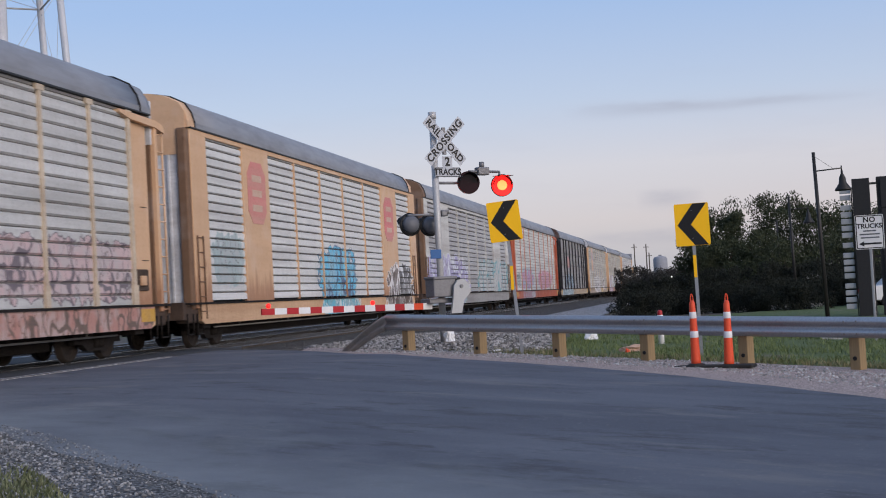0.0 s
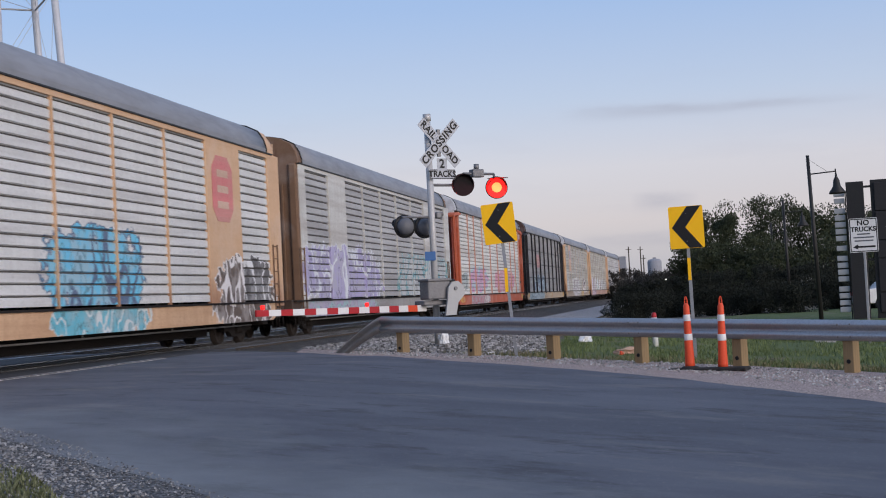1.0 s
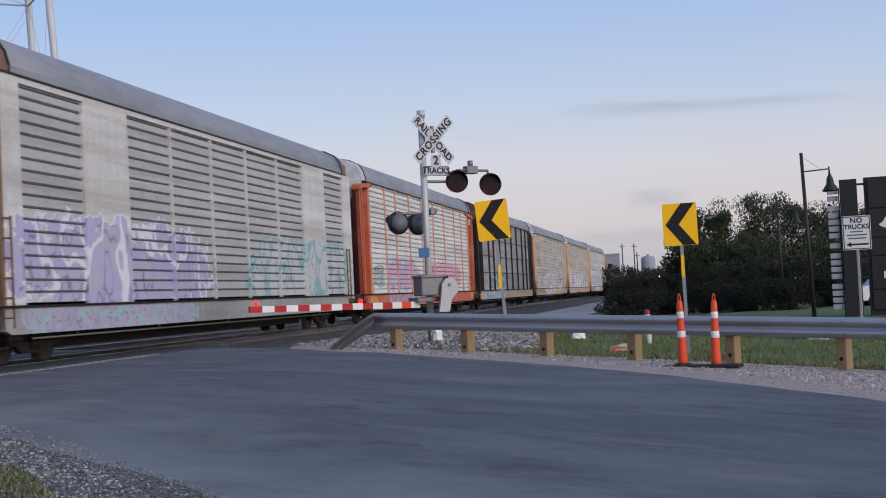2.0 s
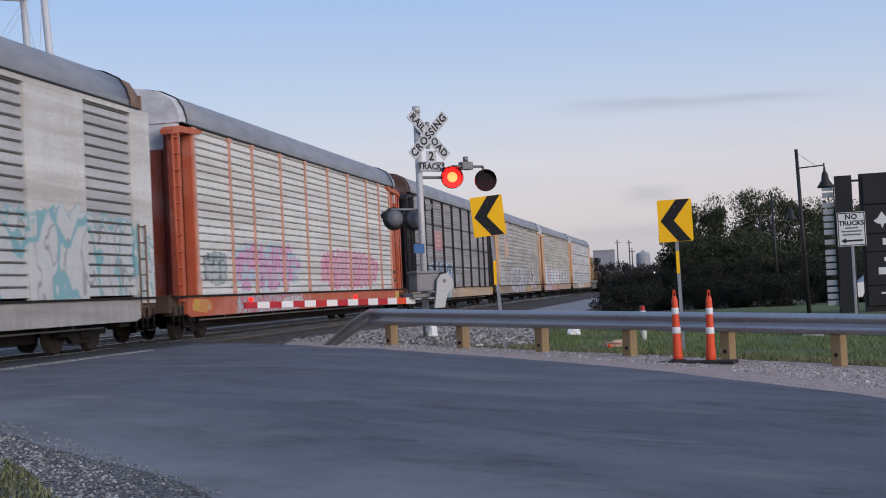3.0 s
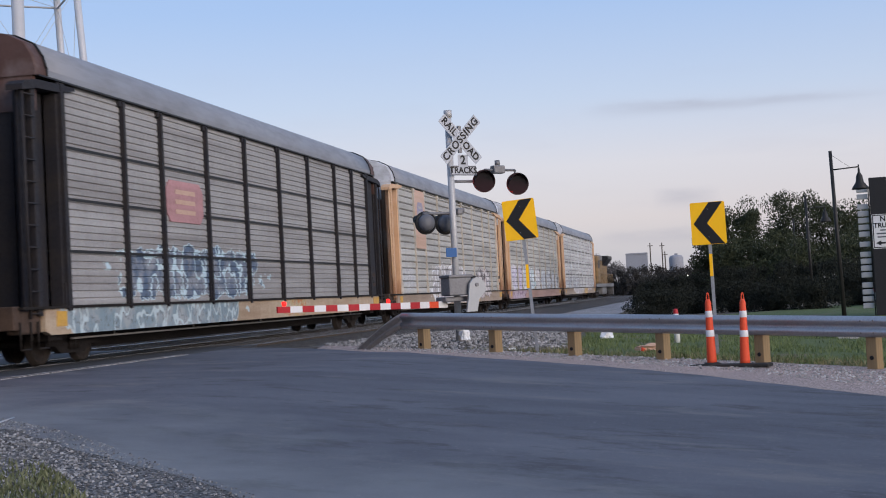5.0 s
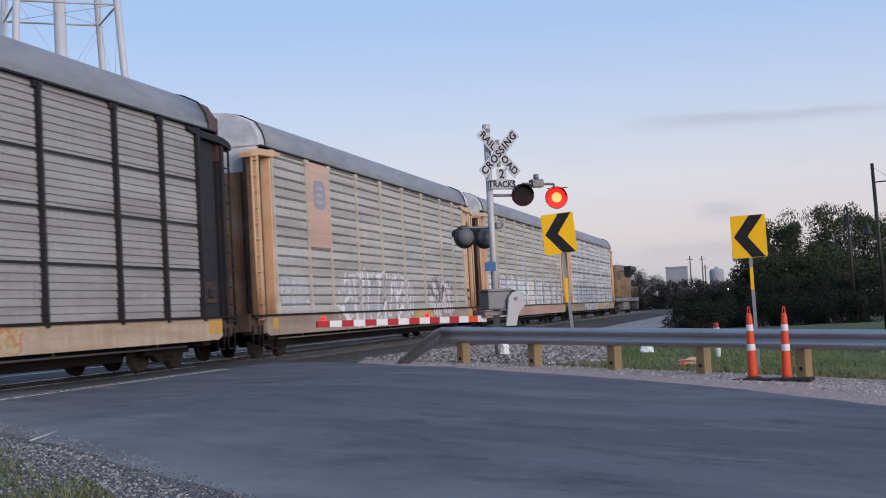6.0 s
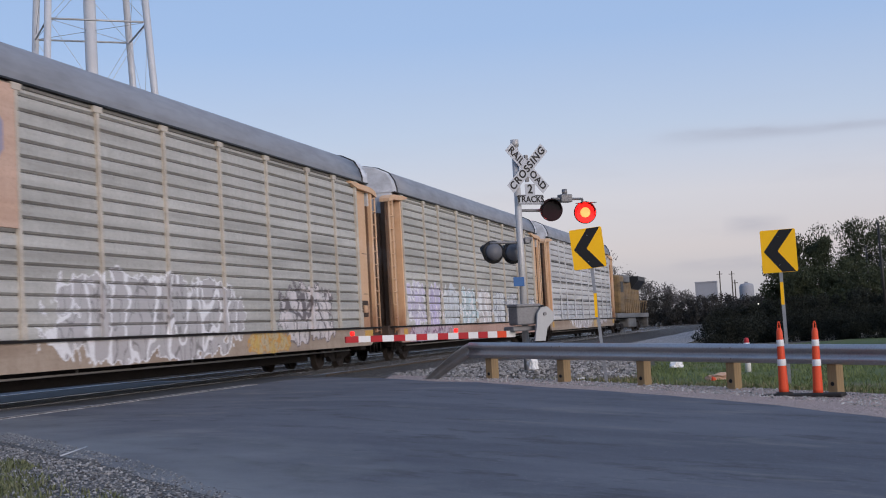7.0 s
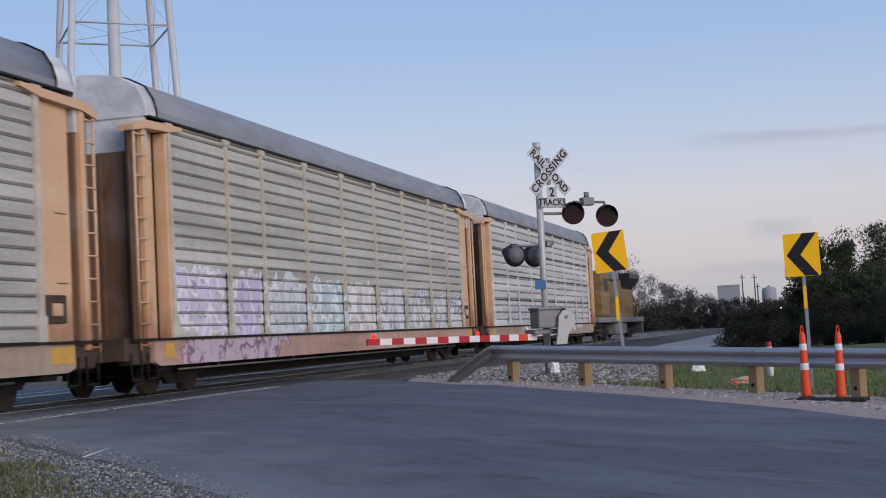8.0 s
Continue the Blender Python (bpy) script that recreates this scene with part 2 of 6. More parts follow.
# ---- helpers for building ----
def part(name, bm, material, parent=None, label="", smooth=False):
    me = bpy.data.meshes.new(name)
    if smooth:
        for f in bm.faces:
            f.smooth = True
    bm.to_mesh(me)
    bm.free()
    mats = material if isinstance(material, (list, tuple)) else [material]
    for m in mats:
        me.materials.append(m)
    ob = new(name, me)
    if parent:
        ob.parent = parent
    if label:
        tagged(ob, label)
    return ob


def thing(name, m, label, category, group="", kind=""):
    ob = new(name)
    ob.empty_display_size = 0.2
    ob.matrix_basis = m
    return tagged(ob, label, category, group, kind)


def box(bm, x0, x1, y0, y1, z0, z1, bev=0.0, mi=0):
    v = [bm.verts.new(c) for c in ((x0, y0, z0), (x1, y0, z0), (x1, y1, z0), (x0, y1, z0), (x0, y0, z1), (x1, y0, z1), (x1, y1, z1), (x0, y1, z1))]
    fs = [bm.faces.new([v[i] for i in q]) for q in ((3, 2, 1, 0), (4, 5, 6, 7), (0, 1, 5, 4), (1, 2, 6, 5), (2, 3, 7, 6), (3, 0, 4, 7))]
    for f in fs:
        f.material_index = mi
    if bev:
        es = list({e for f in fs for e in f.edges})
        bmesh.ops.bevel(bm, geom=es, offset=bev, segments=2, affect="EDGES", profile=0.5)
    return fs


def B(*args, **kw):
    bm = bmesh.new()
    box(bm, *args, **kw)
    return bm


def tube(bm, p, q, r, r2=None, n=10, caps=True, mi=0):
    p, q = Vector(p), Vector(q)
    d = q - p
    m = Matrix.Translation(p) @ d.to_track_quat("Z", "Y").to_matrix().to_4x4()
    r2 = r if r2 is None else r2
    a = [bm.verts.new(m @ Vector((r * math.cos(t), r * math.sin(t), 0))) for t in [2 * math.pi * i / n for i in range(n)]]
    b = [bm.verts.new(m @ Vector((r2 * math.cos(t), r2 * math.sin(t), d.length))) for t in [2 * math.pi * i / n for i in range(n)]]
    for i in range(n):
        f = bm.faces.new((a[i], a[(i + 1) % n], b[(i + 1) % n], b[i]))
        f.smooth, f.material_index = True, mi
    if caps:
        bm.faces.new(a[::-1]).material_index = mi
        bm.faces.new(b).material_index = mi


def T(p, q, r, r2=None, n=10):
    bm = bmesh.new()
    tube(bm, p, q, r, r2, n)
    return bm


def lathe(profile, n=24, axis="Z"):
    """Turn (radius, height) pairs round an axis."""
    bm = bmesh.new()
    rings = []
    for r, h in profile:
        ring = []
        for i in range(n):
            a = 2 * math.pi * i / n
            c = (r * math.cos(a), r * math.sin(a), h)
            ring.append(bm.verts.new(c if axis == "Z" else (c[0], -h, c[1])))
        rings.append(ring)
    for a, b in zip(rings, rings[1:]):
        for i in range(n):
            bm.faces.new((a[i], a[(i + 1) % n], b[(i + 1) % n], b[i])).smooth = True
    bm.faces.new(rings[0][::-1])
    bm.faces.new(rings[-1])
    bmesh.ops.recalc_face_normals(bm, faces=bm.faces)
    return bm


def plate(outline, y0, y1, bev=0.0):
    """A flat plate in x and z, from y0 to y1."""
    bm = bmesh.new()
    a = [bm.verts.new((x, y0, z)) for x, z in outline]
    b = [bm.verts.new((x, y1, z)) for x, z in outline]
    k = len(a)
    bm.faces.new(a)
    bm.faces.new(b[::-1])
    for i in range(k):
        bm.faces.new((a[(i + 1) % k], a[i], b[i], b[(i + 1) % k]))
    bmesh.ops.recalc_face_normals(bm, faces=bm.faces)
    return bm


def words(text, size, m, material, parent, name="lettering", depth=0.002, spread=1.0):
    c = bpy.data.curves.new(name, "FONT")
    c.body, c.size, c.extrude, c.align_x, c.align_y = text, size, depth, "CENTER", "CENTER"
    c.space_character = spread
    c.offset = size * 0.03
    tmp = new("tmp", c)
    me = bpy.data.meshes.new_from_object(tmp.evaluated_get(bpy.context.evaluated_depsgraph_get()))
    bpy.data.objects.remove(tmp)
    me.name = name
    me.materials.clear()
    me.materials.append(material)
    ob = new(name, me)
    ob.parent = parent
    ob.matrix_basis = m
    return ob


# ---- ground ----
def smooth01(v):
    v = min(max(v, 0.0), 1.0)
    return v * v * (3 - 2 * v)


def height(x, y):
    """The land: level at the tracks, falling gently towards the street corner."""
    z = -0.03 - 0.05 * smooth01((x + 9) / 5.0) * 0.4
    z -= 0.0485 * min(max(x + 5.95, 0.0), 10.0)
    z -= 0.006 * min(max(22 - y, 0.0), 40.0) * smooth01((x + 10) / 6)
    if y > 30:
        far = smooth01((y - 30) / 30)
        z = z * (1 - far) - 0.35 * far
    return z


def axis_steps(lo, hi, fine_lo, fine_hi, step):
    s = [lo, lo * 0.4, lo * 0.15]
    s = [v for v in s if v < fine_lo - 5]
    k = int((fine_hi - fine_lo) / step)
    s += [fine_lo + step * i for i in range(k + 1)]
    s += [v for v in (hi * 0.05, hi * 0.12, hi * 0.3, hi) if v > fine_hi + 5]
    return s


def ground_sheet():
    bm = bmesh.new()
    xs, ys = axis_steps(-2500, 2500, -40, 40, 1.0), axis_steps(-1500, 3500, -20, 80, 1.0)
    rows = [[bm.verts.new((x, y, height(x, y) - (0.55 if -24.5 < x < -9.5 and not 23 < y < 33 else 0.05))) for x in xs] for y in ys]
    for a, b in zip(rows, rows[1:]):
        for i in range(len(xs) - 1):
            bm.faces.new((a[i], a[i + 1], b[i + 1], b[i])).smooth = True
    return tagged(part("ground", bm, M["ground"]), "dry brown soil with thin grass", "ground", kind="structure")


def strip(name, a, b, material, lift, nu=60, nv=14, ragged=0.0):
    """A sheet between two lines of (x, y) points that lies on the land."""
    def along(line, u):
        d = [0.0]
        for p, q in zip(line, line[1:]):
            d.append(d[-1] + math.dist(p, q))
        s = u * d[-1]
        for i in range(len(line) - 1):
            if s <= d[i + 1] + 1e-9:
                k = (s - d[i]) / (d[i + 1] - d[i])
                return Vector(line[i]).lerp(Vector(line[i + 1]), k)
        return Vector(line[-1])
    bm = bmesh.new()
    rows = []
    for i in range(nu + 1):
        p, q = along(a, i / nu), along(b, i / nu)
        row = []
        for j in range(nv + 1):
            c = p.lerp(q, j / nv)
            if ragged and j in (0, nv):
                w = noise.noise(Vector((c.x * 1.3, c.y * 1.3, 0))) + 0.5 * noise.noise(Vector((c.x * 4, c.y * 4, 3)))
                c = c + (q - p).normalized() * ragged * w
            row.append(bm.verts.new((c.x, c.y, height(c.x, c.y) + lift)))
        rows.append(row)
    for r, s in zip(rows, rows[1:]):
        for j in range(nv):
            bm.faces.new((r[j], r[j + 1], s[j + 1], s[j])).smooth = True
    bmesh.ops.recalc_face_normals(bm, faces=bm.faces)
    if bm.faces[0].normal.z < 0:
        bmesh.ops.reverse_faces(bm, faces=bm.faces)
    return part(name, bm, material)


ground_sheet()
ROAD_FAR = [(-34, 47), (-15, 34.0), (-12.76, 32.33), (-10.7, 30.88), (-8.4, 28.0), (-6.85, 25.7), (-4.55, 23.6), (-2.95, 22.25), (-1.5, 20.8), (-0.25, 19.4), (0.8, 17.8), (1.55, 16.8), (3.9, 12.4), (7, 6), (8, -12)]
ROAD_NEAR = [(-40, 34), (-20, 24), (-13.5, 18.6), (-9.9, 14.91), (-7.6, 12.6), (-5.7, 10.75), (-4.7, 9.85), (-3.88, 9.24), (-3.2, 8.5), (-2.5, 7.0), (-1.9, 4), (-1.5, 0), (-1.2, -4), (-1.2, -8), (-1.2, -12)]
tagged(strip("road", ROAD_FAR, ROAD_NEAR, M["asphalt"], 0.012, 120, 36, 0.1), "worn grey asphalt street at the railway crossing", "road", kind="structure")
SHOULDER = [(-9.4, 31.2), (-7.6, 28.4), (-6.1, 26.95), (-3.0, 24.9), (0.3, 22.8), (2.8, 21.2), (5.8, 16), (8.4, 6), (10, -12)]
tagged(strip("gravel_shoulder", SHOULDER, [(x - 0.25, y - 0.35) for x, y in ROAD_FAR[4:]], M["shoulder"], 0.0085, 80, 12, 0.18), "pinkish grey gravel shoulder along the street", "shoulder", kind="structure")
VERGE = [(-40, 28), (-20, 20), (-14, 14), (-11, 9), (-9, 4), (-8, 0), (-8, -4), (-8, -8), (-8, -12)]
tagged(strip("gravel_verge", [(x + 0.3, y + 0.3) for x, y in ROAD_NEAR], VERGE, M["verge"], 0.0095, 80, 18, 0.0), "loose pale gravel verge with grass tufts", "gravel", kind="structure")
tagged(strip("ballast_apron", [(-9.6, 30.6), (-9.6, 36), (-9.6, 45), (-9.6, 60), (-9.6, 95)], [(-4.3, 25.2), (-3.2, 27.2), (-3.3, 31), (-4.2, 38), (-5.4, 52)], M["ballast"], 0.0, 60, 14, 0.3), "crushed grey stone spread beside the track", "ballast", kind="structure")
tagged(strip("grass_verge", [(-4.4, 52), (-4.0, 40), (-3.2, 30), (-3.1, 26), (0, 22.9), (4, 20.3), (7, 14)], [(14, 78), (15, 60), (16, 45), (17, 35), (18, 28), (18, 22), (18, 14)], M["turf"], -0.015, 50, 24, 0.3), "spring grass with bare patches behind the guardrail", "grass", kind="structure")
tagged(strip("gravel_track", [(-9.3, 44), (-9.3, 60), (-9.3, 90), (-9.3, 200)], [(-5.2, 44), (-5.4, 60), (-5.6, 90), (-6.0, 200)], M["pale"], 0.012, 40, 6, 0.2), "pale gravel service lane along the railway", "gravel lane", kind="structure")

# ---- railway ----
TRACK_X = -14.4


def ballast_bed():
    bm = bmesh.new()
    prof = [(-10.2, -0.42), (-5.2, -0.2), (-1.9, -0.16), (1.9, -0.16), (3.0, -0.24), (4.6, -0.14), (6.2, -0.1)]
    ys = [-60, -20, 0, 10, 20, 30] + [33 + 2 * i for i in range(30)] + [110, 150, 250, 500, 1200]
    rows = []
    for y in ys:
        rows.append([bm.verts.new((TRACK_X + x, y, (z - 0.3 * smooth01((y - 34) / 22) * (1 if x > 4 else 0)) + (0.05 * noise.noise(Vector((x, y * 0.4, 1))) if abs(x) > 3 else 0))) for x, z in prof])
    for a, b in zip(rows, rows[1:]):
        for i in range(len(prof) - 1):
            bm.faces.new((a[i], a[i + 1], b[i + 1], b[i])).smooth = True
    return tagged(part("ballast_bed", bm, M["shaded_bed"]), "grey crushed stone ballast under the tracks", "ballast", kind="structure")


ballast_bed()


def rail_bm(y0, y1):
    prof = [(-0.07, -0.16), (0.07, -0.16), (0.07, -0.145), (0.01, -0.12), (0.01, -0.04), (0.036, -0.03), (0.036, -0.004), (0.03, 0), (-0.03, 0), (-0.036, -0.004), (-0.036, -0.03), (-0.01, -0.04), (-0.01, -0.12), (-0.07, -0.145)]
    bm = bmesh.new()
    a = [bm.verts.new((x, y0, z)) for x, z in prof]
    b = [bm.verts.new((x, y1, z)) for x, z in prof]
    k = len(a)
    for i in range(k):
        bm.faces.new((a[i], a[(i + 1) % k], b[(i + 1) % k], b[i]))
    bm.faces.new(a[::-1])
    bm.faces.new(b)
    bmesh.ops.recalc_face_normals(bm, faces=bm.faces)
    return bm


for cx in (TRACK_X, TRACK_X - 4.4):
    track = thing("railway_track", pose(cx, 0, 0), "railway track with worn shiny rails on timber sleepers", "track", "tracks", kind="structure")
    for sx in (-0.755, 0.755):
        part("rail", rail_bm(-60, 900), M["rail"], track).location = (sx, 0, 0)
    sleepers = bmesh.new()
    for i in range(220):
        y = -40 + i * 0.55
        if not 24.5 < y < 33.5:
            box(sleepers, -1.3, 1.3, y, y + 0.23, -0.3, -0.145)
    tagged(part("sleepers", sleepers, M["tie"], track), kind="stuff")
panel = bmesh.new()
box(panel, TRACK_X + 0.83, -11.9, 22.0, 33.4, -0.2, -0.012, 0.01)
box(panel, TRACK_X - 0.66, TRACK_X + 0.66, 22.0, 33.4, -0.2, -0.012, 0.01)
box(panel, TRACK_X - 3.6, TRACK_X - 0.83, 22.0, 33.4, -0.2, -0.012, 0.01)
box(panel, -11.88, -11.74, 16.0, 28.4, -0.2, 0.004, 0.01, 1)
tagged(part("crossing_panel", panel, [M["crossing"], M["pale"]]), "crossing panels between the rails, darkened with the train's shade", "crossing", kind="structure")


# ---- train ----
def sheet_mat(name, base, streak, low=None, tags=(), rough=0.6, metal=0.15, wear=1.0):
    """Weathered side sheet in car space: rain streaks, bands of grime and sprayed patches (y, z, half length, half height, fill, edge)."""
    m, n, l, b = nodes_of(name, rough, metal)
    vec = n.new("ShaderNodeTexCoord").outputs["Object"]
    grain = noise_node(n, l, vec, 14, 5, 0.65)
    down = noise_node(n, l, vec, 2.0, 5, 0.7, (1, 1.6, 0.18))
    band = noise_node(n, l, vec, 1.5, 4, 0.6, (1, 0.12, 1.6))
    c = mixed(n, l, ramp(n, l, down, 0.4, 0.72, 0, 0.55 * wear), base, streak)
    c = mixed(n, l, ramp(n, l, band, 0.42, 0.66, 0, 0.85 * wear), c, streak)
    wide = noise_node(n, l, vec, 0.8, 3, 0.5, (1, 0.06, 2.4))
    c = mixed(n, l, ramp(n, l, wide, 0.5, 0.62, 0, 0.4 * wear), c, tuple(min(0.85, k * 1.3) for k in base))
    c = mixed(n, l, ramp(n, l, grain, 0.5, 0.8, 0, 0.4 * wear), c, tuple(k * 0.5 for k in streak))
    if wear < 1:
        # faded paint: chalky blotches and a few rust runs
        chalk = ramp(n, l, noise_node(n, l, vec, 0.9, 4, 0.55), 0.5, 0.68, 0, 0.45)
        c = mixed(n, l, chalk, c, tuple(min(0.85, k * 0.75 + 0.2) for k in base))
        rust = ramp(n, l, noise_node(n, l, vec, 2.6, 5, 0.7, (1, 1, 0.3)), 0.62, 0.72, 0, 0.55)
        c = mixed(n, l, rust, c, (streak[0] * 0.6, streak[1] * 0.42, streak[2] * 0.35))
    sep = n.new("ShaderNodeSeparateXYZ")
    l.new(vec, sep.inputs[0])
    yy, zz = sep.outputs[1], sep.outputs[2]
    if low:
        w = calc(n, l, "ADD", zz, ramp(n, l, down, 0.3, 0.7, -0.5, 0.5))
        c = mixed(n, l, ramp(n, l, w, 1.3, 1.9, 0.7, 0.0), c, low)
    edge_noise = noise_node(n, l, vec, 2.3, 3, 0.5)
    for i, (ty, tz, hl, hh, fill, edge) in enumerate(tags):
        u = calc(n, l, "DIVIDE", calc(n, l, "SUBTRACT", yy, ty), hl)
        v = calc(n, l, "DIVIDE", calc(n, l, "SUBTRACT", zz, tz), hh)
        u4 = calc(n, l, "POWER", calc(n, l, "ABSOLUTE", u), 4.0)
        v4 = calc(n, l, "POWER", calc(n, l, "ABSOLUTE", v), 3.0)
        d = calc(n, l, "ADD", calc(n, l, "ADD", u4, v4), ramp(n, l, edge_noise, 0.3, 0.7, -0.55, 0.55))
        body = ramp(n, l, d, 0.82, 0.72)
        # sprayed letters: blotchy fill, curling outline strokes and dark inner strokes
        tint = mixed(n, l, ramp(n, l, edge_noise, 0.42, 0.58), fill, tuple(0.5 * k + 0.22 for k in fill))
        shift = n.new("ShaderNodeMapping")
        shift.inputs["Location"].default_value = (3.1 * i, 0, 0)
        l.new(vec, shift.inputs["Vector"])
        curl = noise_node(n, l, shift.outputs[0], 1.15 / max(hh, 0.3), 1.5, 0.4, (1, 1.0, 0.7))
        curl2 = noise_node(n, l, shift.outputs[0], 1.9 / max(hh, 0.3), 1.5, 0.4, (1, 1.2, 0.6))
        stroke = ramp(n, l, calc(n, l, "ABSOLUTE", calc(n, l, "SUBTRACT", curl, 0.5)), 0.035, 0.022)
        inner = ramp(n, l, calc(n, l, "ABSOLUTE", calc(n, l, "SUBTRACT", curl2, 0.47)), 0.02, 0.012)
        rim = ramp(n, l, d, 0.62, 0.68)
        paint = mixed(n, l, calc(n, l, "MULTIPLY", inner, 0.75), tint, tuple(k * 0.35 for k in fill))
        paint = mixed(n, l, calc(n, l, "MAXIMUM", stroke, rim), paint, edge)
        c = mixed(n, l, calc(n, l, "MULTIPLY", body, ramp(n, l, grain, 0.3, 0.75, 1.0, 0.7)), c, paint)
    l.new(c, b.inputs["Base Color"])
    l.new(ramp(n, l, grain, 0.3, 0.7, rough - 0.1, rough + 0.15), b.inputs["Roughness"])
    bumped(n, l, b, grain, 0.08)
    return m


HALF, EAVE, SILL0, SILL1 = 1.55, 5.74, 0.62, 1.13
CAR_L, BODY = 28.6, 27.5
ROOF = ((HALF + 0.02, EAVE - 0.06), (HALF + 0.02, EAVE + 0.08), (1.5, EAVE + 0.33), (1.33, EAVE + 0.6), (0.95, EAVE + 0.79), (0.5, EAVE + 0.88), (0, EAVE + 0.91))
POSTS_A = (2.5, 5.35, 7.4, 10.25, 13.1, 16.0, 18.9, 21.9, 24.1, 26.1)


def ribbed(y0, y1, z0, z1, side, pitch, depth, out, slot=0.09):
    """A side sheet with pressed horizontal ribs; side is +1 or -1 and out its distance from the centre line."""
    bm = bmesh.new()
    prof = []
    z = z0
    while z < z1 - 0.02:
        e = min(z + pitch, z1)
        g = pitch * 0.34
        prof += [(out, z), (out, max(e - g, z + 0.001))]
        if e - g * 0.6 > z:
            prof += [(out - depth, e - g * 0.62), (out - depth, e - g * 0.62 + pitch * slot)]
        z = e
    prof.append((out, z1))
    last = lastx = None
    for x, zz in prof:
        v = (bm.verts.new((side * x, y0, zz)), bm.verts.new((side * x, y1, zz)))
        if last:
            f = bm.faces.new((last[0], last[1], v[1], v[0]) if side > 0 else (last[1], last[0], v[0], v[1]))
            # recessed faces take the slot colour, which holds the groove's shade
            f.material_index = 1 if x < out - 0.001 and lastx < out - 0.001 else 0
        last, lastx = v, x
    # back sheet gives it thickness
    bx = side * (out - depth - 0.03)
    q = [bm.verts.new(c) for c in ((bx, y0, z0), (bx, y1, z0), (bx, y1, z1), (bx, y0, z1))]
    bm.faces.new(q if side < 0 else q[::-1])
    return bm


def roof_bm(y0, y1, k=12, taper=0):
    """The arched roof with its turned-down edges and cross seams."""
    bm = bmesh.new()
    prof = list(ROOF)
    prof += [(-x, z) for x, z in prof[-2::-1]]
    ys = [y0 + (y1 - y0) * i / k for i in range(k + 1)]
    rows = []
    for i, y in enumerate(ys):
        s = 1.0
        if (taper < 0 and i == 0) or (taper > 0 and i == k):
            s = 0.995
        rows.append([bm.verts.new((x * s, y, 3.0 + (z - 3.0) * s)) for x, z in prof])
    for a, b in zip(rows, rows[1:]):
        for i in range(len(prof) - 1):
            bm.faces.new((a[i + 1], a[i], b[i], b[i + 1])).smooth = 1 <= i < len(prof) - 2
    bm.faces.new(rows[0])
    bm.faces.new(rows[-1][::-1])
    bmesh.ops.recalc_face_normals(bm, faces=bm.faces)
    return bm


def roofing(car, cap, near=0.95, far=0.65, far_cap=None):
    """The roof from its near end to its far end, each with a cap of its own sheet."""
    y0, y1 = near + 0.45, BODY - far - 0.65
    part("roof", roof_bm(y0, y1), M["roofgrey"], car)
    part("roof_end", roof_bm(near, y0, 3, -1), cap, car)
    part("roof_end", roof_bm(y1, BODY - far, 3, 1), far_cap or cap, car)
    for y in (y0, y1):
        seam = bmesh.new()
        for s in (-1, 1):
            pts = [(x * 1.005, z + 0.012) for x, z in ROOF]
            for a, b in zip(pts, pts[1:]):
                tube(seam, (s * a[0], y, a[1]), (s * b[0], y, b[1]), 0.025, n=6)
        part("roof_seam", seam, M["black"], car)
    for s in (-1, 1):
        # black strip along the eave: shadow under the roof edge, as paint
        part("eave_shadow_strip", B(*sorted((s * (HALF - 0.02), s * (HALF + 0.045))), near + 0.1, BODY - far - 0.1, EAVE - 0.085, EAVE - 0.05), M["black"], car, "strip painted black for the shadow under the roof edge")


def ladder(x, y, z0, z1, w, parent, material, axis="y"):
    bm = bmesh.new()
    for s in (-w / 2, w / 2):
        p = (x, y + s) if axis == "y" else (x + s, y)
        tube(bm, (*p, z0), (*p, z1), 0.022, n=6)
    z = z0 + 0.2
    while z < z1:
        a = (x, y - w / 2, z) if axis == "y" else (x - w / 2, y, z)
        b = (x, y + w / 2, z) if axis == "y" else (x + w / 2, y, z)
        tube(bm, a, b, 0.016, n=6)
        z += 0.38
    return part("ladder", bm, material, parent)


def wheel_bm():
    bm = lathe([(0.05, -0.07), (0.15, -0.075), (0.16, -0.05), (0.36, -0.03), (0.38, -0.06), (0.44, -0.06), (0.43, 0.05), (0.46, 0.06), (0.46, 0.085), (0.37, 0.085), (0.36, 0.04), (0.16, 0.02), (0.1, 0.06)], 24)
    bmesh.ops.rotate(bm, verts=bm.verts, cent=(0, 0, 0), matrix=Matrix.Rotation(radians(90), 3, "Y"))
    return bm


WHEELS = []


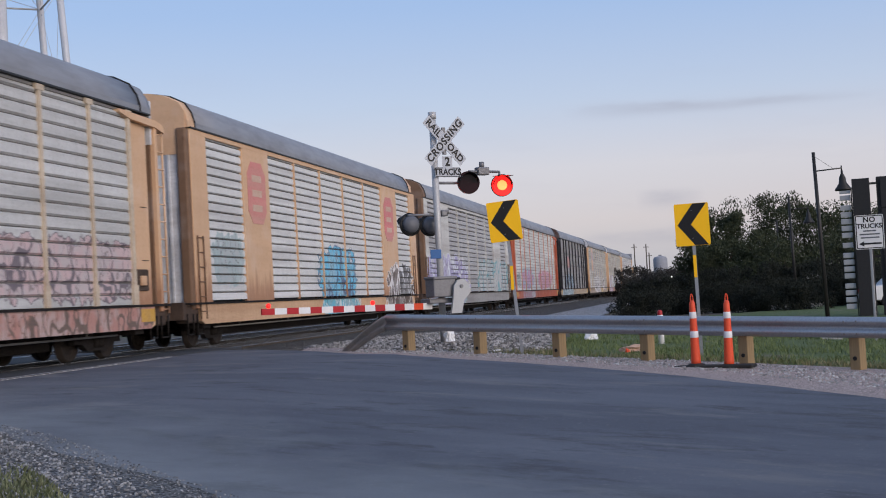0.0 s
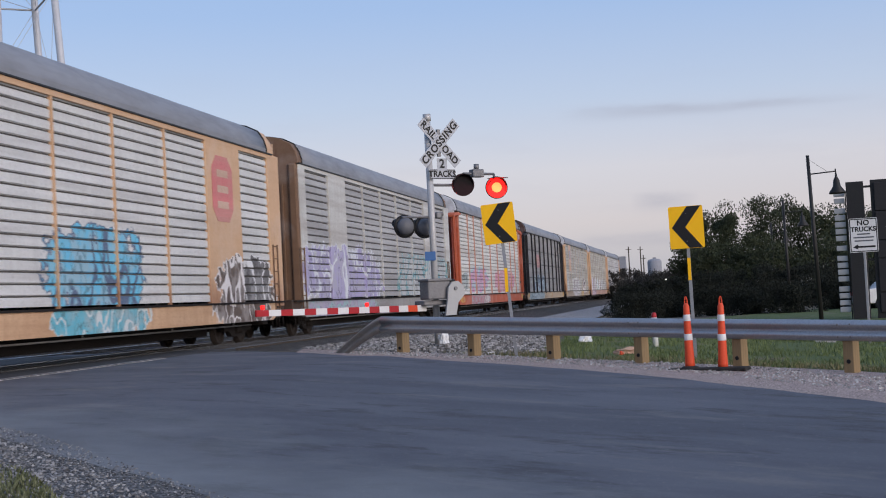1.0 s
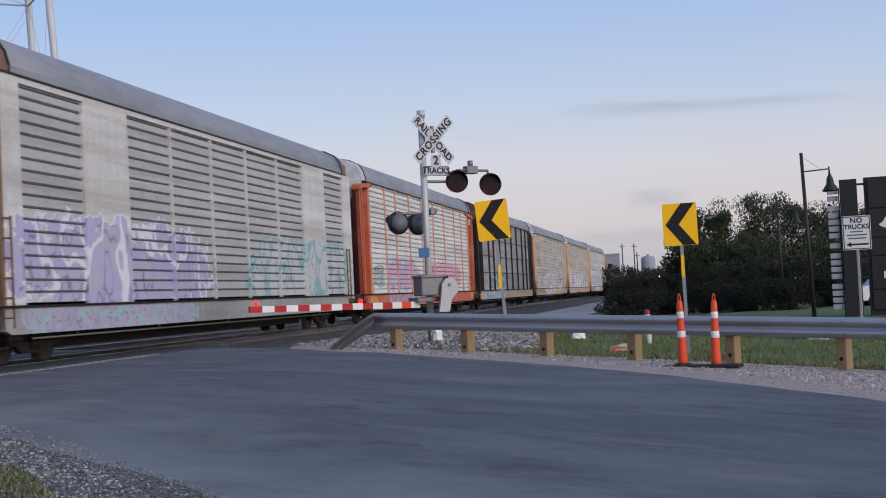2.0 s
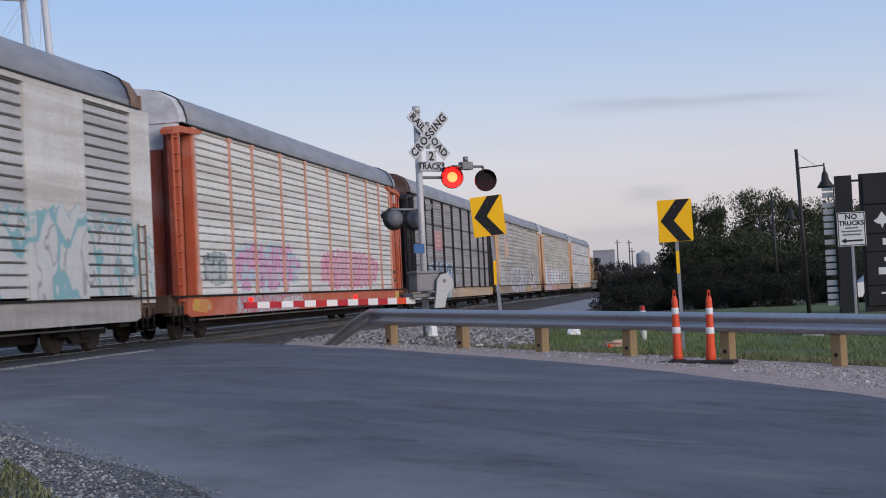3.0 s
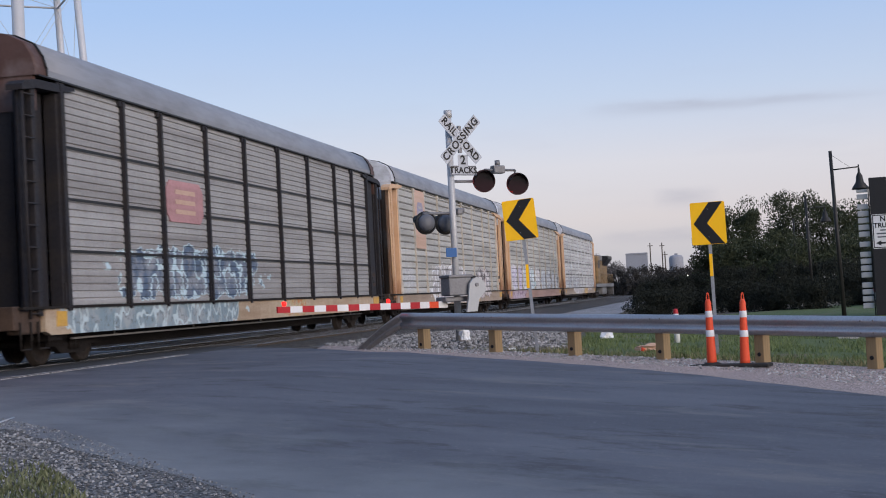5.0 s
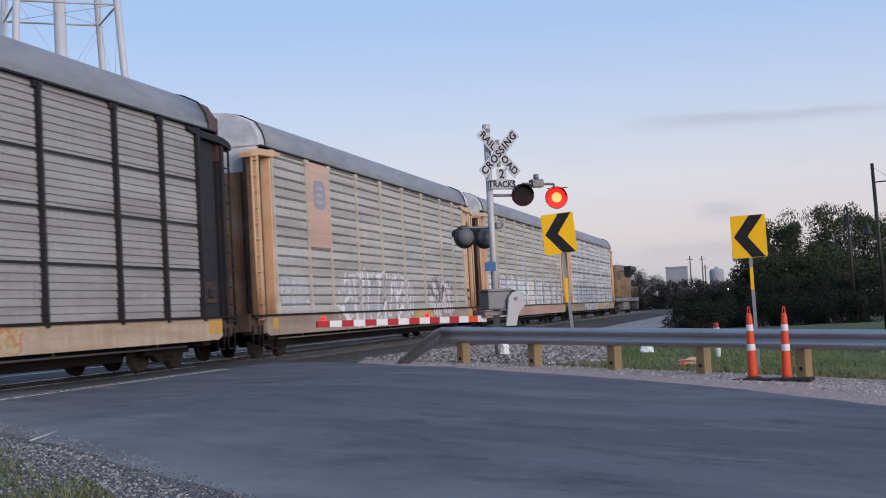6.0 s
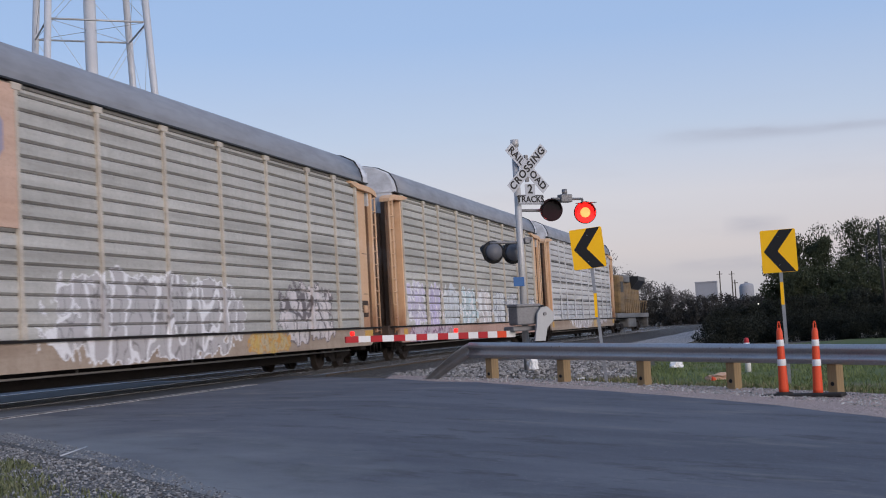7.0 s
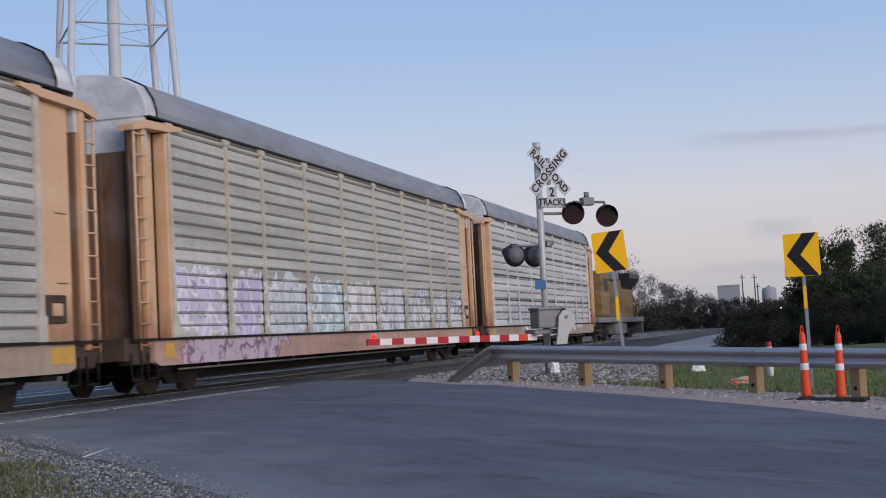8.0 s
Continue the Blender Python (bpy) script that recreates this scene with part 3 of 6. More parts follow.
def truck_at(y, parent, span=0.9, axles=2):
    """A wheel truck: side frames, bolster, springs, wheelsets."""
    half = span * (axles - 1)
    for s in (-1, 1):
        fr = plate([(-half - 0.25, 0.38), (-half - 0.25, 0.62), (-half + 0.2, 0.72), (half - 0.2, 0.72), (half + 0.25, 0.62), (half + 0.25, 0.38), (half - 0.12, 0.38), (half - 0.4, 0.22), (-half + 0.4, 0.22), (-half + 0.12, 0.38)], -0.07, 0.07)
        bmesh.ops.rotate(fr, verts=fr.verts, cent=(0, 0, 0), matrix=Matrix.Rotation(radians(90), 3, "Z"))
        bmesh.ops.translate(fr, verts=fr.verts, vec=(s * 1.0, y, 0))
        part("side_frame", fr, M["truck"], parent)
        sp = bmesh.new()
        for o in (-0.16, 0, 0.16):
            tube(sp, (s * 1.09, y + o, 0.3), (s * 1.09, y + o, 0.56), 0.06, n=8)
        part("spring_nest", sp, M["truck"], parent)
    part("bolster", B(-1.1, 1.1, y - 0.2, y + 0.2, 0.5, 0.78, bev=0.03), M["truck"], parent)
    for i in range(axles):
        yy = y - half + 2 * span * i
        ws = new("wheelset")
        ws.parent, ws.location = parent, (0, yy, 0.46)
        for s in (-1, 1):
            if "wheel" not in SHARED:
                w = part("wheel", wheel_bm(), M["wheel"], ws)
                SHARED["wheel"] = w.data
            else:
                w = new("wheel", SHARED["wheel"])
                w.parent = ws
            w.matrix_basis = pose(s * 0.78, 0, 0, 0, 0, 0 if s < 0 else 180)
        part("axle", T((-1.02, 0, 0), (1.02, 0, 0), 0.075), M["truck"], ws)
        WHEELS.append(ws)


SHARED = {}
M["fadedyellow"] = worn("faded_yellow_paint", (0.62, 0.36, 0.05), (0.45, 0.27, 0.12), 0.6, 0, 3.0, 20, 0.05, 0.8)
M["grime"] = worn("greasy_brown_steel", (0.09, 0.06, 0.045), (0.03, 0.024, 0.02), 0.8, 0.1, 1.6, 14, 0.2, 0.9)
# slot colours paint the shade inside rib grooves and vent openings
M["slot_soft"] = worn("soft_vent_slot_shade", (0.17, 0.165, 0.16), (0.07, 0.067, 0.064), 0.8, 0, 1.2, 6, 0.1, 0.9, (1, 0.3, 1))
M["slot"] = worn("vent_slot_shade", (0.07, 0.067, 0.064), (0.12, 0.115, 0.11), 0.8, 0, 1.5, 6, 0.1, 0.9, (1, 0.3, 1))
# wheel colour lowered to hold the shade under the wagons
M["wheel"] = worn("dusty_shaded_wheel_steel", (0.035, 0.028, 0.024), (0.02, 0.017, 0.015), 0.8, 0.2, 4, 20)


def underframe(car, sill, body_mat):
    """Sill, deck, couplers, brake gear and trucks; y runs from 0 to the body's length."""
    for s in (-1, 1):
        sb = bmesh.new()
        pts = [(0.95, 0.7), (0.95, SILL1), (BODY - 0.95, SILL1), (BODY - 0.95, 0.7), (BODY - 1.2, SILL0), (1.2, SILL0)]
        sb = plate(pts, -0.06, 0.06)
        bmesh.ops.rotate(sb, verts=sb.verts, cent=(0, 0, 0), matrix=Matrix.Rotation(radians(90), 3, "Z"))
        bmesh.ops.translate(sb, verts=sb.verts, vec=(s * (HALF - 0.04), 0, 0))
        part("side_sill", sb, sill, car)
        lip = B(s * HALF - 0.05, s * HALF + 0.06, 0.05, BODY - 0.05, SILL1, SILL1 + 0.05)
        part("sill_lip", lip, M["truck"], car)
    part("deck", B(-HALF + 0.12, HALF - 0.12, 0.1, BODY - 0.1, 0.95, 1.1), M["truck"], car)
    # centre sill box made wide and deep to stand for shadow underneath
    part("centre_sill_shadow_box", B(-0.75, 0.75, 4.6, BODY - 4.6, 0.28, 0.95, bev=0.04), M["truck"], car)
    part("draft_sill", B(-0.3, 0.3, 0.2, BODY - 0.2, 0.56, 0.95, bev=0.02), M["truck"], car)
    for y, d in ((0, -1), (BODY, 1)):
        c = bmesh.new()
        box(c, -0.1, 0.1, min(y, y + d * 0.35), max(y, y + d * 0.35), 0.75, 0.95, 0.02)
        box(c, -0.16, 0.16, min(y + d * 0.33, y + d * 0.6), max(y + d * 0.33, y + d * 0.6), 0.7, 1.0, 0.05)
        part("coupler", c, M["truck"], car)
        part("end_sill", B(-HALF + 0.05, HALF - 0.05, y - 0.12, y + 0.12, 0.75, 1.2, bev=0.02), M["grime"], car)
    for s in (-1, 1):
        for yy in (0.28, 0.95, BODY - 0.28, BODY - 0.95):
            st = bmesh.new()
            for o in (-0.2, 0.2):
                tube(st, (s * (HALF - 0.03), yy + o, 0.9), (s * (HALF - 0.03), yy + o, 0.38), 0.02, n=6)
            tube(st, (s * (HALF - 0.03), yy - 0.2, 0.38), (s * (HALF - 0.03), yy + 0.2, 0.38), 0.022, n=6)
            part("stirrup_step", st, M["truck"], car)
        for y0 in (0.1, BODY - 0.95):
            part("end_casting", B(*sorted((s * (HALF - 0.35), s * (HALF - 0.06))), y0, y0 + 0.85, 0.66, SILL1 - 0.02, bev=0.05), M["grime"], car)
        for yy in (1.6, BODY - 1.6):
            part("jacking_pad", B(*sorted((s * 0.9, s * (HALF - 0.1))), yy - 0.25, yy + 0.25, 0.5, 0.95, bev=0.03), M["truck"], car)
    pipe = bmesh.new()
    tube(pipe, (1.3, 2.5, 0.52), (1.3, BODY - 2.5, 0.52), 0.025, n=6)
    for yy in (4.5, 9, 14, 19, 23.5):
        tube(pipe, (1.3, yy, 0.5), (1.3, yy, 0.95), 0.02, n=6)
    part("brake_pipe", pipe, M["galv_old"], car)
    tank = T((0.75, 12.2, 0.72), (0.75, 13.6, 0.72), 0.2, n=12)
    part("air_reservoir", tank, M["truck"], car)
    truck_at(3.0, car)
    truck_at(BODY - 3.0, car)


def end_wall(car, y, d, paint, cap):
    """An end with radial doors, set in from the corner posts."""
    for s in (-1, 1):
        leaf = part("end_door", B(*sorted((s * 0.012, s * (HALF - 0.1))), *sorted((y, y - d * 0.08)), 1.2, EAVE - 0.75), paint, car)
        for x in (0.06, 0.5, 1.0):
            part("stiffener", B(*sorted((s * (x - 0.03), s * (x + 0.03))), *sorted((y, y + d * 0.05)), 1.2, EAVE - 0.75), paint, leaf)
    part("end_cap", B(-HALF + 0.06, HALF - 0.06, min(y - d * 0.1, y + d * 0.02), max(y - d * 0.1, y + d * 0.02), EAVE - 0.75, EAVE + 0.3), cap, car)


def end_bay(car, s, near, frame_c, inner_c):
    """The bay at a wagon's end: door panel, dark gap, stile, ladder and the beam on top; u runs inward from the end."""
    shift = 0.42 if near else 0.0

    def span(u0, u1):
        return (u0 + shift * (u0 < 1.6), u1 + shift * (u1 < 1.6)) if near else (BODY - u1, BODY - u0)

    def slab(name, x0, x1, u0, u1, z0, z1, material, bev=0.012, label=""):
        return part(name, B(*sorted((s * (HALF + x0), s * (HALF + x1))), *span(u0, u1), z0, z1, bev=bev), material, car, label)
    top = EAVE - 0.32
    u0, u1 = (0.5, 1.66) if near else (0.78, 1.86)
    inset = 0.16 if near else 0.0
    door = slab("end_bay_panel", -0.17 - inset, -0.1 - inset, u0, u1, 1.16, top, frame_c)
    for z in (2.2, 3.45):
        part("panel_joint", B(*sorted((s * (HALF - 0.1 - inset), s * (HALF - 0.094 - inset))), *span(u0 + 0.12, u0 + 0.5), z, z + 0.02), M["grime"], door)
    slab("inner_wall", -0.8, -0.74, 0.6, 1.9, 1.15, EAVE - 0.2, inner_c, 0)
    slab("corner_post", -0.4, -0.13, 0.36, 0.52, 1.0, top, inner_c, 0.02)
    slab("ladder_web", -0.17, -0.13, 0.06, 0.36, 1.0, top, inner_c, 0)
    slab("stile", -0.12, 0.01, 0.34, 0.5, 1.0, top, frame_c, 0.015)
    slab("door_edge", -0.3, -0.02, 1.8, 1.9, 1.15, top, frame_c, 0.015)
    rungs = bmesh.new()
    tube(rungs, (s * (HALF - 0.01), span(0.03, 0.03)[0], 0.95), (s * (HALF - 0.01), span(0.03, 0.03)[0], top), 0.032, n=6)
    z = 1.05
    while z < top - 0.1:
        tube(rungs, (s * (HALF + 0.005), span(0.03, 0.03)[0], z), (s * (HALF + 0.005), span(0.42, 0.42)[0], z), 0.018, n=6)
        z += 0.42
    part("ladder", rungs, frame_c, car)
    beam = plate([(-0.05, EAVE - 0.44), (-0.05, EAVE - 0.33), (0.1, EAVE - 0.24), (0.5, EAVE - 0.17), (2.5, EAVE - 0.13), (2.5, EAVE - 0.2), (1.9, EAVE - 0.3), (0.5, EAVE - 0.34)], -0.3, 0.05)
    for v in beam.verts:
        u = v.co.x
        v.co = Vector((s * (HALF + v.co.y), span(u, u)[0], v.co.z))
    bmesh.ops.recalc_face_normals(beam, faces=beam.faces)
    part("bracket_beam", beam, frame_c, car)
    if not near:
        slab("brake_box", -0.1, 0.0, 1.25, 1.55, 1.62, 1.85, frame_c, 0.02)
        slab("brake_bracket", -0.1, -0.05, 1.05, 1.7, 1.5, 2.0, M["grime"], 0.02, "rusty greasy bracket")
    slab("yellow_patch", 0.02, 0.03, 0.98, 1.4 if near else 1.75, 0.78, 1.08, M["fadedyellow"], 0, "faded yellow patch")


def posted_autorack(label, frame_c, sheet, sill, cap, post_c, rib=0.27, depth=0.05, end_c=None, far_cap=None, post_out=0.015, gap_shadows=False):
    """Auto carrier with outside posts, ladders at the ends and a recessed end bay."""
    car = thing("autorack_wagon", pose(TRACK_X, 0, 0), label, "train wagon", "auto carrier wagons of the train")
    underframe(car, sill, frame_c)
    o = 0.55
    posts = [p - o for p in POSTS_A]
    for s in (-1, 1):
        for a, b in zip(posts, posts[1:]):
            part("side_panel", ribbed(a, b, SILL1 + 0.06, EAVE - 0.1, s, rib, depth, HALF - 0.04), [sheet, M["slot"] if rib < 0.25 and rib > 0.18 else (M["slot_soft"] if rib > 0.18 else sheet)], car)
        for k, p in enumerate(posts):
            pb = bmesh.new()
            w = 0.05 if 0 < k < len(posts) - 1 else 0.075
            x0, x1 = sorted((s * (HALF - 0.06), s * (HALF + post_out)))
            box(pb, x0, x1, p - w, p + w, SILL1 - 0.05, EAVE - 0.12)
            x1t = s * (HALF + 0.025)
            box(pb, *sorted((s * (HALF - 0.05), x1t)), p - 0.16, p + 0.16, EAVE - 0.22, EAVE - 0.1)
            box(pb, *sorted((s * (HALF - 0.05), x1t)), p - w * 1.8, p + w * 1.8, SILL1 - 0.02, SILL1 + 0.5)
            part("post", pb, post_c, car)
        for near in (True, False):
            end_bay(car, s, near, frame_c, end_c or frame_c)
    for y, d in ((1.0, -1), (BODY - 0.5, 1)):
        end_wall(car, y, d, end_c or frame_c, cap)
    if gap_shadows:
        # black strips paint the shadow in the gap beside each post
        for p in posts[1:]:
            part("gap_shadow_strip", B(HALF - 0.05, HALF - 0.036, p - w * 1.8 - 0.06, p - w * 1.8, SILL1 + 0.07, 2.45 + 0.15 * math.sin(p * 3)), M["black"], car, "black strip painted as the shadowed gap beside a post")
    roofing(car, cap, far_cap=far_cap)
    return car


BAYS_B = ((1.28, 2.35, 0), (2.35, 5.25, 1), (5.25, 7.5, 0), (7.5, 10.2, 1), (10.2, 13.1, 1), (13.1, 16.0, 1), (16.0, 19.0, 1), (19.0, 21.8, 1), (21.8, 24.4, 0), (24.4, 27.0, 1), (27.0, 28.05, 0))


def flush_autorack(label, wall, sheet, sill, cap, end_c, rib=0.24, door=None, start=0.7):
    """Auto carrier with flat wall bays between ribbed ones."""
    car = thing("autorack_wagon", pose(TRACK_X, 0, 0), label, "train wagon", "auto carrier wagons of the train")
    underframe(car, sill, wall)
    o = 0.55
    for s in (-1, 1):
        for a, b, kind in BAYS_B:
            a, b = max(a - o, start + 0.03), b - o
            if kind:
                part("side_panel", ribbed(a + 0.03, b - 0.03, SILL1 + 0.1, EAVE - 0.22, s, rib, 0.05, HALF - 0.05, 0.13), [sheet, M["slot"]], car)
                part("panel_divider", B(*sorted((s * (HALF - 0.09), s * (HALF - 0.005))), a - 0.03, a + 0.03, SILL1 + 0.05, EAVE - 0.2), wall, car)
            else:
                part("wall_panel", B(*sorted((s * (HALF - 0.12), s * HALF)), a - 0.03, b + 0.03, SILL1 - 0.1, EAVE - 0.08, bev=0.012), wall, car)
        part("top_rail", B(*sorted((s * (HALF - 0.1), s * (HALF + 0.005))), start + 0.1, BODY - 0.45, EAVE - 0.21, EAVE - 0.09), wall, car)
        for yy in (0.32, BODY - 0.32):
            ladder(s * (HALF + 0.03), yy + (0.75 if yy < 5 else -0.4), 0.75, 2.9, 0.4, car, M["brown_shade_end"])
            yp = start - 0.08 if yy < 5 else yy
            part("corner_post", B(*sorted((s * (HALF - 0.3), s * (HALF - 0.03))), yp - 0.13, yp + 0.13, 1.0, EAVE - 0.08, bev=0.05), end_c, car)
    for y, d in ((start - 0.12, -1), (BODY - 0.25, 1)):
        end_wall(car, y, d, door or end_c, cap)
    roofing(car, cap, start - 0.12, 0.5)
    return car


TAN, TAND = (0.64, 0.42, 0.26), (0.47, 0.28, 0.16)
M["tan"] = sheet_mat("tan_wagon_paint", TAN, TAND, (0.3, 0.14, 0.08), wear=0.28)
M["tan_pale"] = sheet_mat("faded_tan_paint", (0.6, 0.5, 0.38), (0.45, 0.36, 0.27))
# real brown parts; on tan wagons also the ends' shade, painted in
M["brown_shade_end"] = sheet_mat("brown_shaded_wagon_end", (0.2, 0.12, 0.075), (0.12, 0.07, 0.045), wear=0.28)
M["red"] = sheet_mat("orange_red_paint", (0.48, 0.12, 0.06), (0.3, 0.075, 0.045), wear=0.28)
M["red_pale"] = sheet_mat("faded_red_paint", (0.58, 0.34, 0.26), (0.48, 0.26, 0.2))
M["red_dark"] = sheet_mat("dark_red_end", (0.3, 0.07, 0.045), (0.17, 0.05, 0.04), wear=0.28)
M["dark"] = sheet_mat("black_wagon_paint", (0.02, 0.02, 0.025), (0.035, 0.03, 0.028))
M["maroon_cap"] = sheet_mat("maroon_roof_cap", (0.1, 0.055, 0.045), (0.06, 0.04, 0.035), wear=0.28)
M["whitewall"] = sheet_mat("dirty_white_paint", (0.6, 0.6, 0.57), (0.42, 0.39, 0.36), tags=((6.5, 2.0, 6.0, 1.15, (0.4, 0.36, 0.58), (0.68, 0.7, 0.74)), (21.5, 1.95, 6.2, 1.2, (0.5, 0.52, 0.52), (0.16, 0.36, 0.4))))
M["white_cap"] = sheet_mat("white_roof_cap", (0.62, 0.63, 0.66), (0.45, 0.45, 0.46))
GREY, GREYD = (0.56, 0.56, 0.55), (0.4, 0.395, 0.38)

# one sprayed letter to a bay: lilac, then white and pale blue with darker outlines
G_TAGS = ((3.3, 1.95, 1.35, 0.85, (0.66, 0.6, 0.78), (0.82, 0.8, 0.84)), (5.85, 1.9, 1.0, 0.85, (0.6, 0.52, 0.76), (0.84, 0.8, 0.84)), (8.3, 1.85, 1.35, 0.85, (0.66, 0.7, 0.74), (0.8, 0.8, 0.82)), (11.2, 1.85, 1.35, 0.8, (0.58, 0.72, 0.76), (0.84, 0.84, 0.85)), (14.0, 1.75, 1.35, 0.9, (0.72, 0.66, 0.64), (0.84, 0.84, 0.85)), (16.9, 1.75, 1.4, 0.8, (0.72, 0.74, 0.76), (0.3, 0.32, 0.36)), (19.9, 1.75, 1.4, 0.75, (0.74, 0.74, 0.76), (0.26, 0.28, 0.32)), (22.5, 1.7, 1.05, 0.7, (0.72, 0.72, 0.74), (0.24, 0.27, 0.32)), (24.6, 1.7, 0.95, 0.65, (0.74, 0.74, 0.75), (0.24, 0.27, 0.32)))
sheets = {
    "a": sheet_mat("sheet_pink_tags", GREY, GREYD, None, ((22.5, 1.95, 4.2, 0.75, (0.55, 0.4, 0.4), (0.13, 0.1, 0.12)),)),
    "b": sheet_mat("sheet_blue_tag", (0.68, 0.68, 0.66), (0.5, 0.49, 0.48), None, ((14.5, 2.0, 2.6, 1.0, (0.1, 0.5, 0.72), (0.05, 0.1, 0.2)), (3.4, 2.3, 1.3, 0.8, (0.36, 0.44, 0.45), (0.4, 0.5, 0.5)), (24.2, 1.6, 2.6, 0.95, (0.06, 0.055, 0.06), (0.75, 0.75, 0.76)))),
    "c": sheet_mat("sheet_purple_tags", (0.46, 0.46, 0.46), (0.32, 0.31, 0.31), None, ((6.5, 2.0, 6.0, 1.15, (0.4, 0.36, 0.58), (0.68, 0.7, 0.74)), (21.5, 1.95, 6.2, 1.2, (0.5, 0.52, 0.52), (0.16, 0.36, 0.4)))),
    "d": sheet_mat("sheet_pink_mural", (0.72, 0.72, 0.68), (0.52, 0.5, 0.47), None, ((8.0, 2.0, 3.6, 0.75, (0.66, 0.28, 0.5), (0.35, 0.58, 0.62)), (18.5, 1.95, 4.6, 0.75, (0.68, 0.36, 0.44), (0.62, 0.18, 0.3)), (3.4, 1.9, 1.0, 0.5, (0.42, 0.5, 0.5), (0.1, 0.13, 0.14)))),
    "e": sheet_mat("sheet_dark_grey", (0.36, 0.355, 0.35), (0.25, 0.24, 0.235), None, ((9.0, 1.9, 5.2, 0.65, (0.07, 0.12, 0.2), (0.55, 0.7, 0.76)),)),
    "f": sheet_mat("sheet_white_letters", (0.5, 0.49, 0.46), (0.32, 0.31, 0.285), None, ((12.0, 1.55, 4.7, 0.95, (0.47, 0.45, 0.46), (0.82, 0.82, 0.84)), (20.9, 1.6, 2.3, 0.85, (0.72, 0.66, 0.66), (0.14, 0.12, 0.13)), (3.5, 1.8, 1.3, 0.5, (0.6, 0.6, 0.6), (0.5, 0.5, 0.5)))),
    "g": sheet_mat("sheet_lilac_tags", (0.52, 0.51, 0.47), (0.33, 0.32, 0.29), None, G_TAGS),
    "h": sheet_mat("sheet_pale_grey", (0.58, 0.58, 0.57), (0.43, 0.42, 0.41), None, ((8, 1.7, 5, 0.5, (0.4, 0.42, 0.45), (0.6, 0.6, 0.62)),)),
}
sill_a = sheet_mat("sill_pink_tags", TAN, TAND, None, ((22, 0.95, 5.0, 0.6, (0.42, 0.22, 0.2), (0.1, 0.08, 0.08)),))
sill_b = sheet_mat("sill_tan", TAN, TAND, None, ((14.5, 0.95, 2.6, 0.5, (0.1, 0.48, 0.62), (0.6, 0.68, 0.7)), (23.5, 0.95, 2.6, 0.5, (0.06, 0.055, 0.06), (0.7, 0.7, 0.7)),))
sill_c = sheet_mat("sill_grey_tags", (0.36, 0.35, 0.34), (0.22, 0.21, 0.2), None, ((6, 0.95, 5, 0.5, (0.4, 0.36, 0.5), (0.3, 0.5, 0.5)),))
sill_d = sheet_mat("sill_red_tags", (0.48, 0.12, 0.06), (0.3, 0.075, 0.045), None, ((8.0, 0.95, 3.4, 0.45, (0.5, 0.2, 0.26), (0.32, 0.5, 0.52)), (10.5, 0.85, 1.2, 0.22, (0.62, 0.6, 0.6), (0.2, 0.12, 0.12)), (2.0, 0.9, 0.8, 0.2, (0.62, 0.3, 0.05), (0.6, 0.2, 0.04))), wear=0.28)
sill_e = sheet_mat("sill_pale_tags", (0.5, 0.4, 0.29), (0.32, 0.22, 0.14), None, ((6.5, 0.95, 5.5, 0.5, (0.2, 0.3, 0.36), (0.5, 0.62, 0.66)), (16.5, 0.9, 1.2, 0.3, (0.5, 0.4, 0.2), (0.5, 0.2, 0.08))))
sill_f = sheet_mat("sill_tan_tags", (0.4, 0.32, 0.25), (0.26, 0.19, 0.14), None, ((12.0, 1.55, 4.7, 0.95, (0.47, 0.45, 0.46), (0.82, 0.82, 0.84)), (20.9, 1.6, 2.3, 0.85, (0.72, 0.66, 0.66), (0.14, 0.12, 0.13)), (18, 0.9, 1.5, 0.3, (0.6, 0.4, 0.1), (0.6, 0.3, 0.05))))
sill_g = sheet_mat("sill_pink", (0.5, 0.33, 0.27), (0.33, 0.2, 0.15), None, ((5, 0.95, 3, 0.5, (0.55, 0.45, 0.55), (0.2, 0.12, 0.2)),))

PALE, PALED = (0.55, 0.5, 0.43), (0.42, 0.37, 0.31)
post_f = sheet_mat("tagged_pale_posts", PALE, PALED, None, ((12.0, 1.55, 4.7, 0.95, (0.47, 0.45, 0.46), (0.82, 0.82, 0.84)), (20.9, 1.6, 2.3, 0.85, (0.72, 0.66, 0.66), (0.14, 0.12, 0.13))))
post_g = sheet_mat("tagged_tan_posts", PALE, PALED, None, G_TAGS)
BLACKTAG = (24.2, 1.6, 2.6, 0.95, (0.06, 0.055, 0.06), (0.75, 0.75, 0.76))
tan_b = sheet_mat("tan_wagon_paint_tagged", TAN, TAND, (0.3, 0.14, 0.08), (BLACKTAG,), wear=0.28)

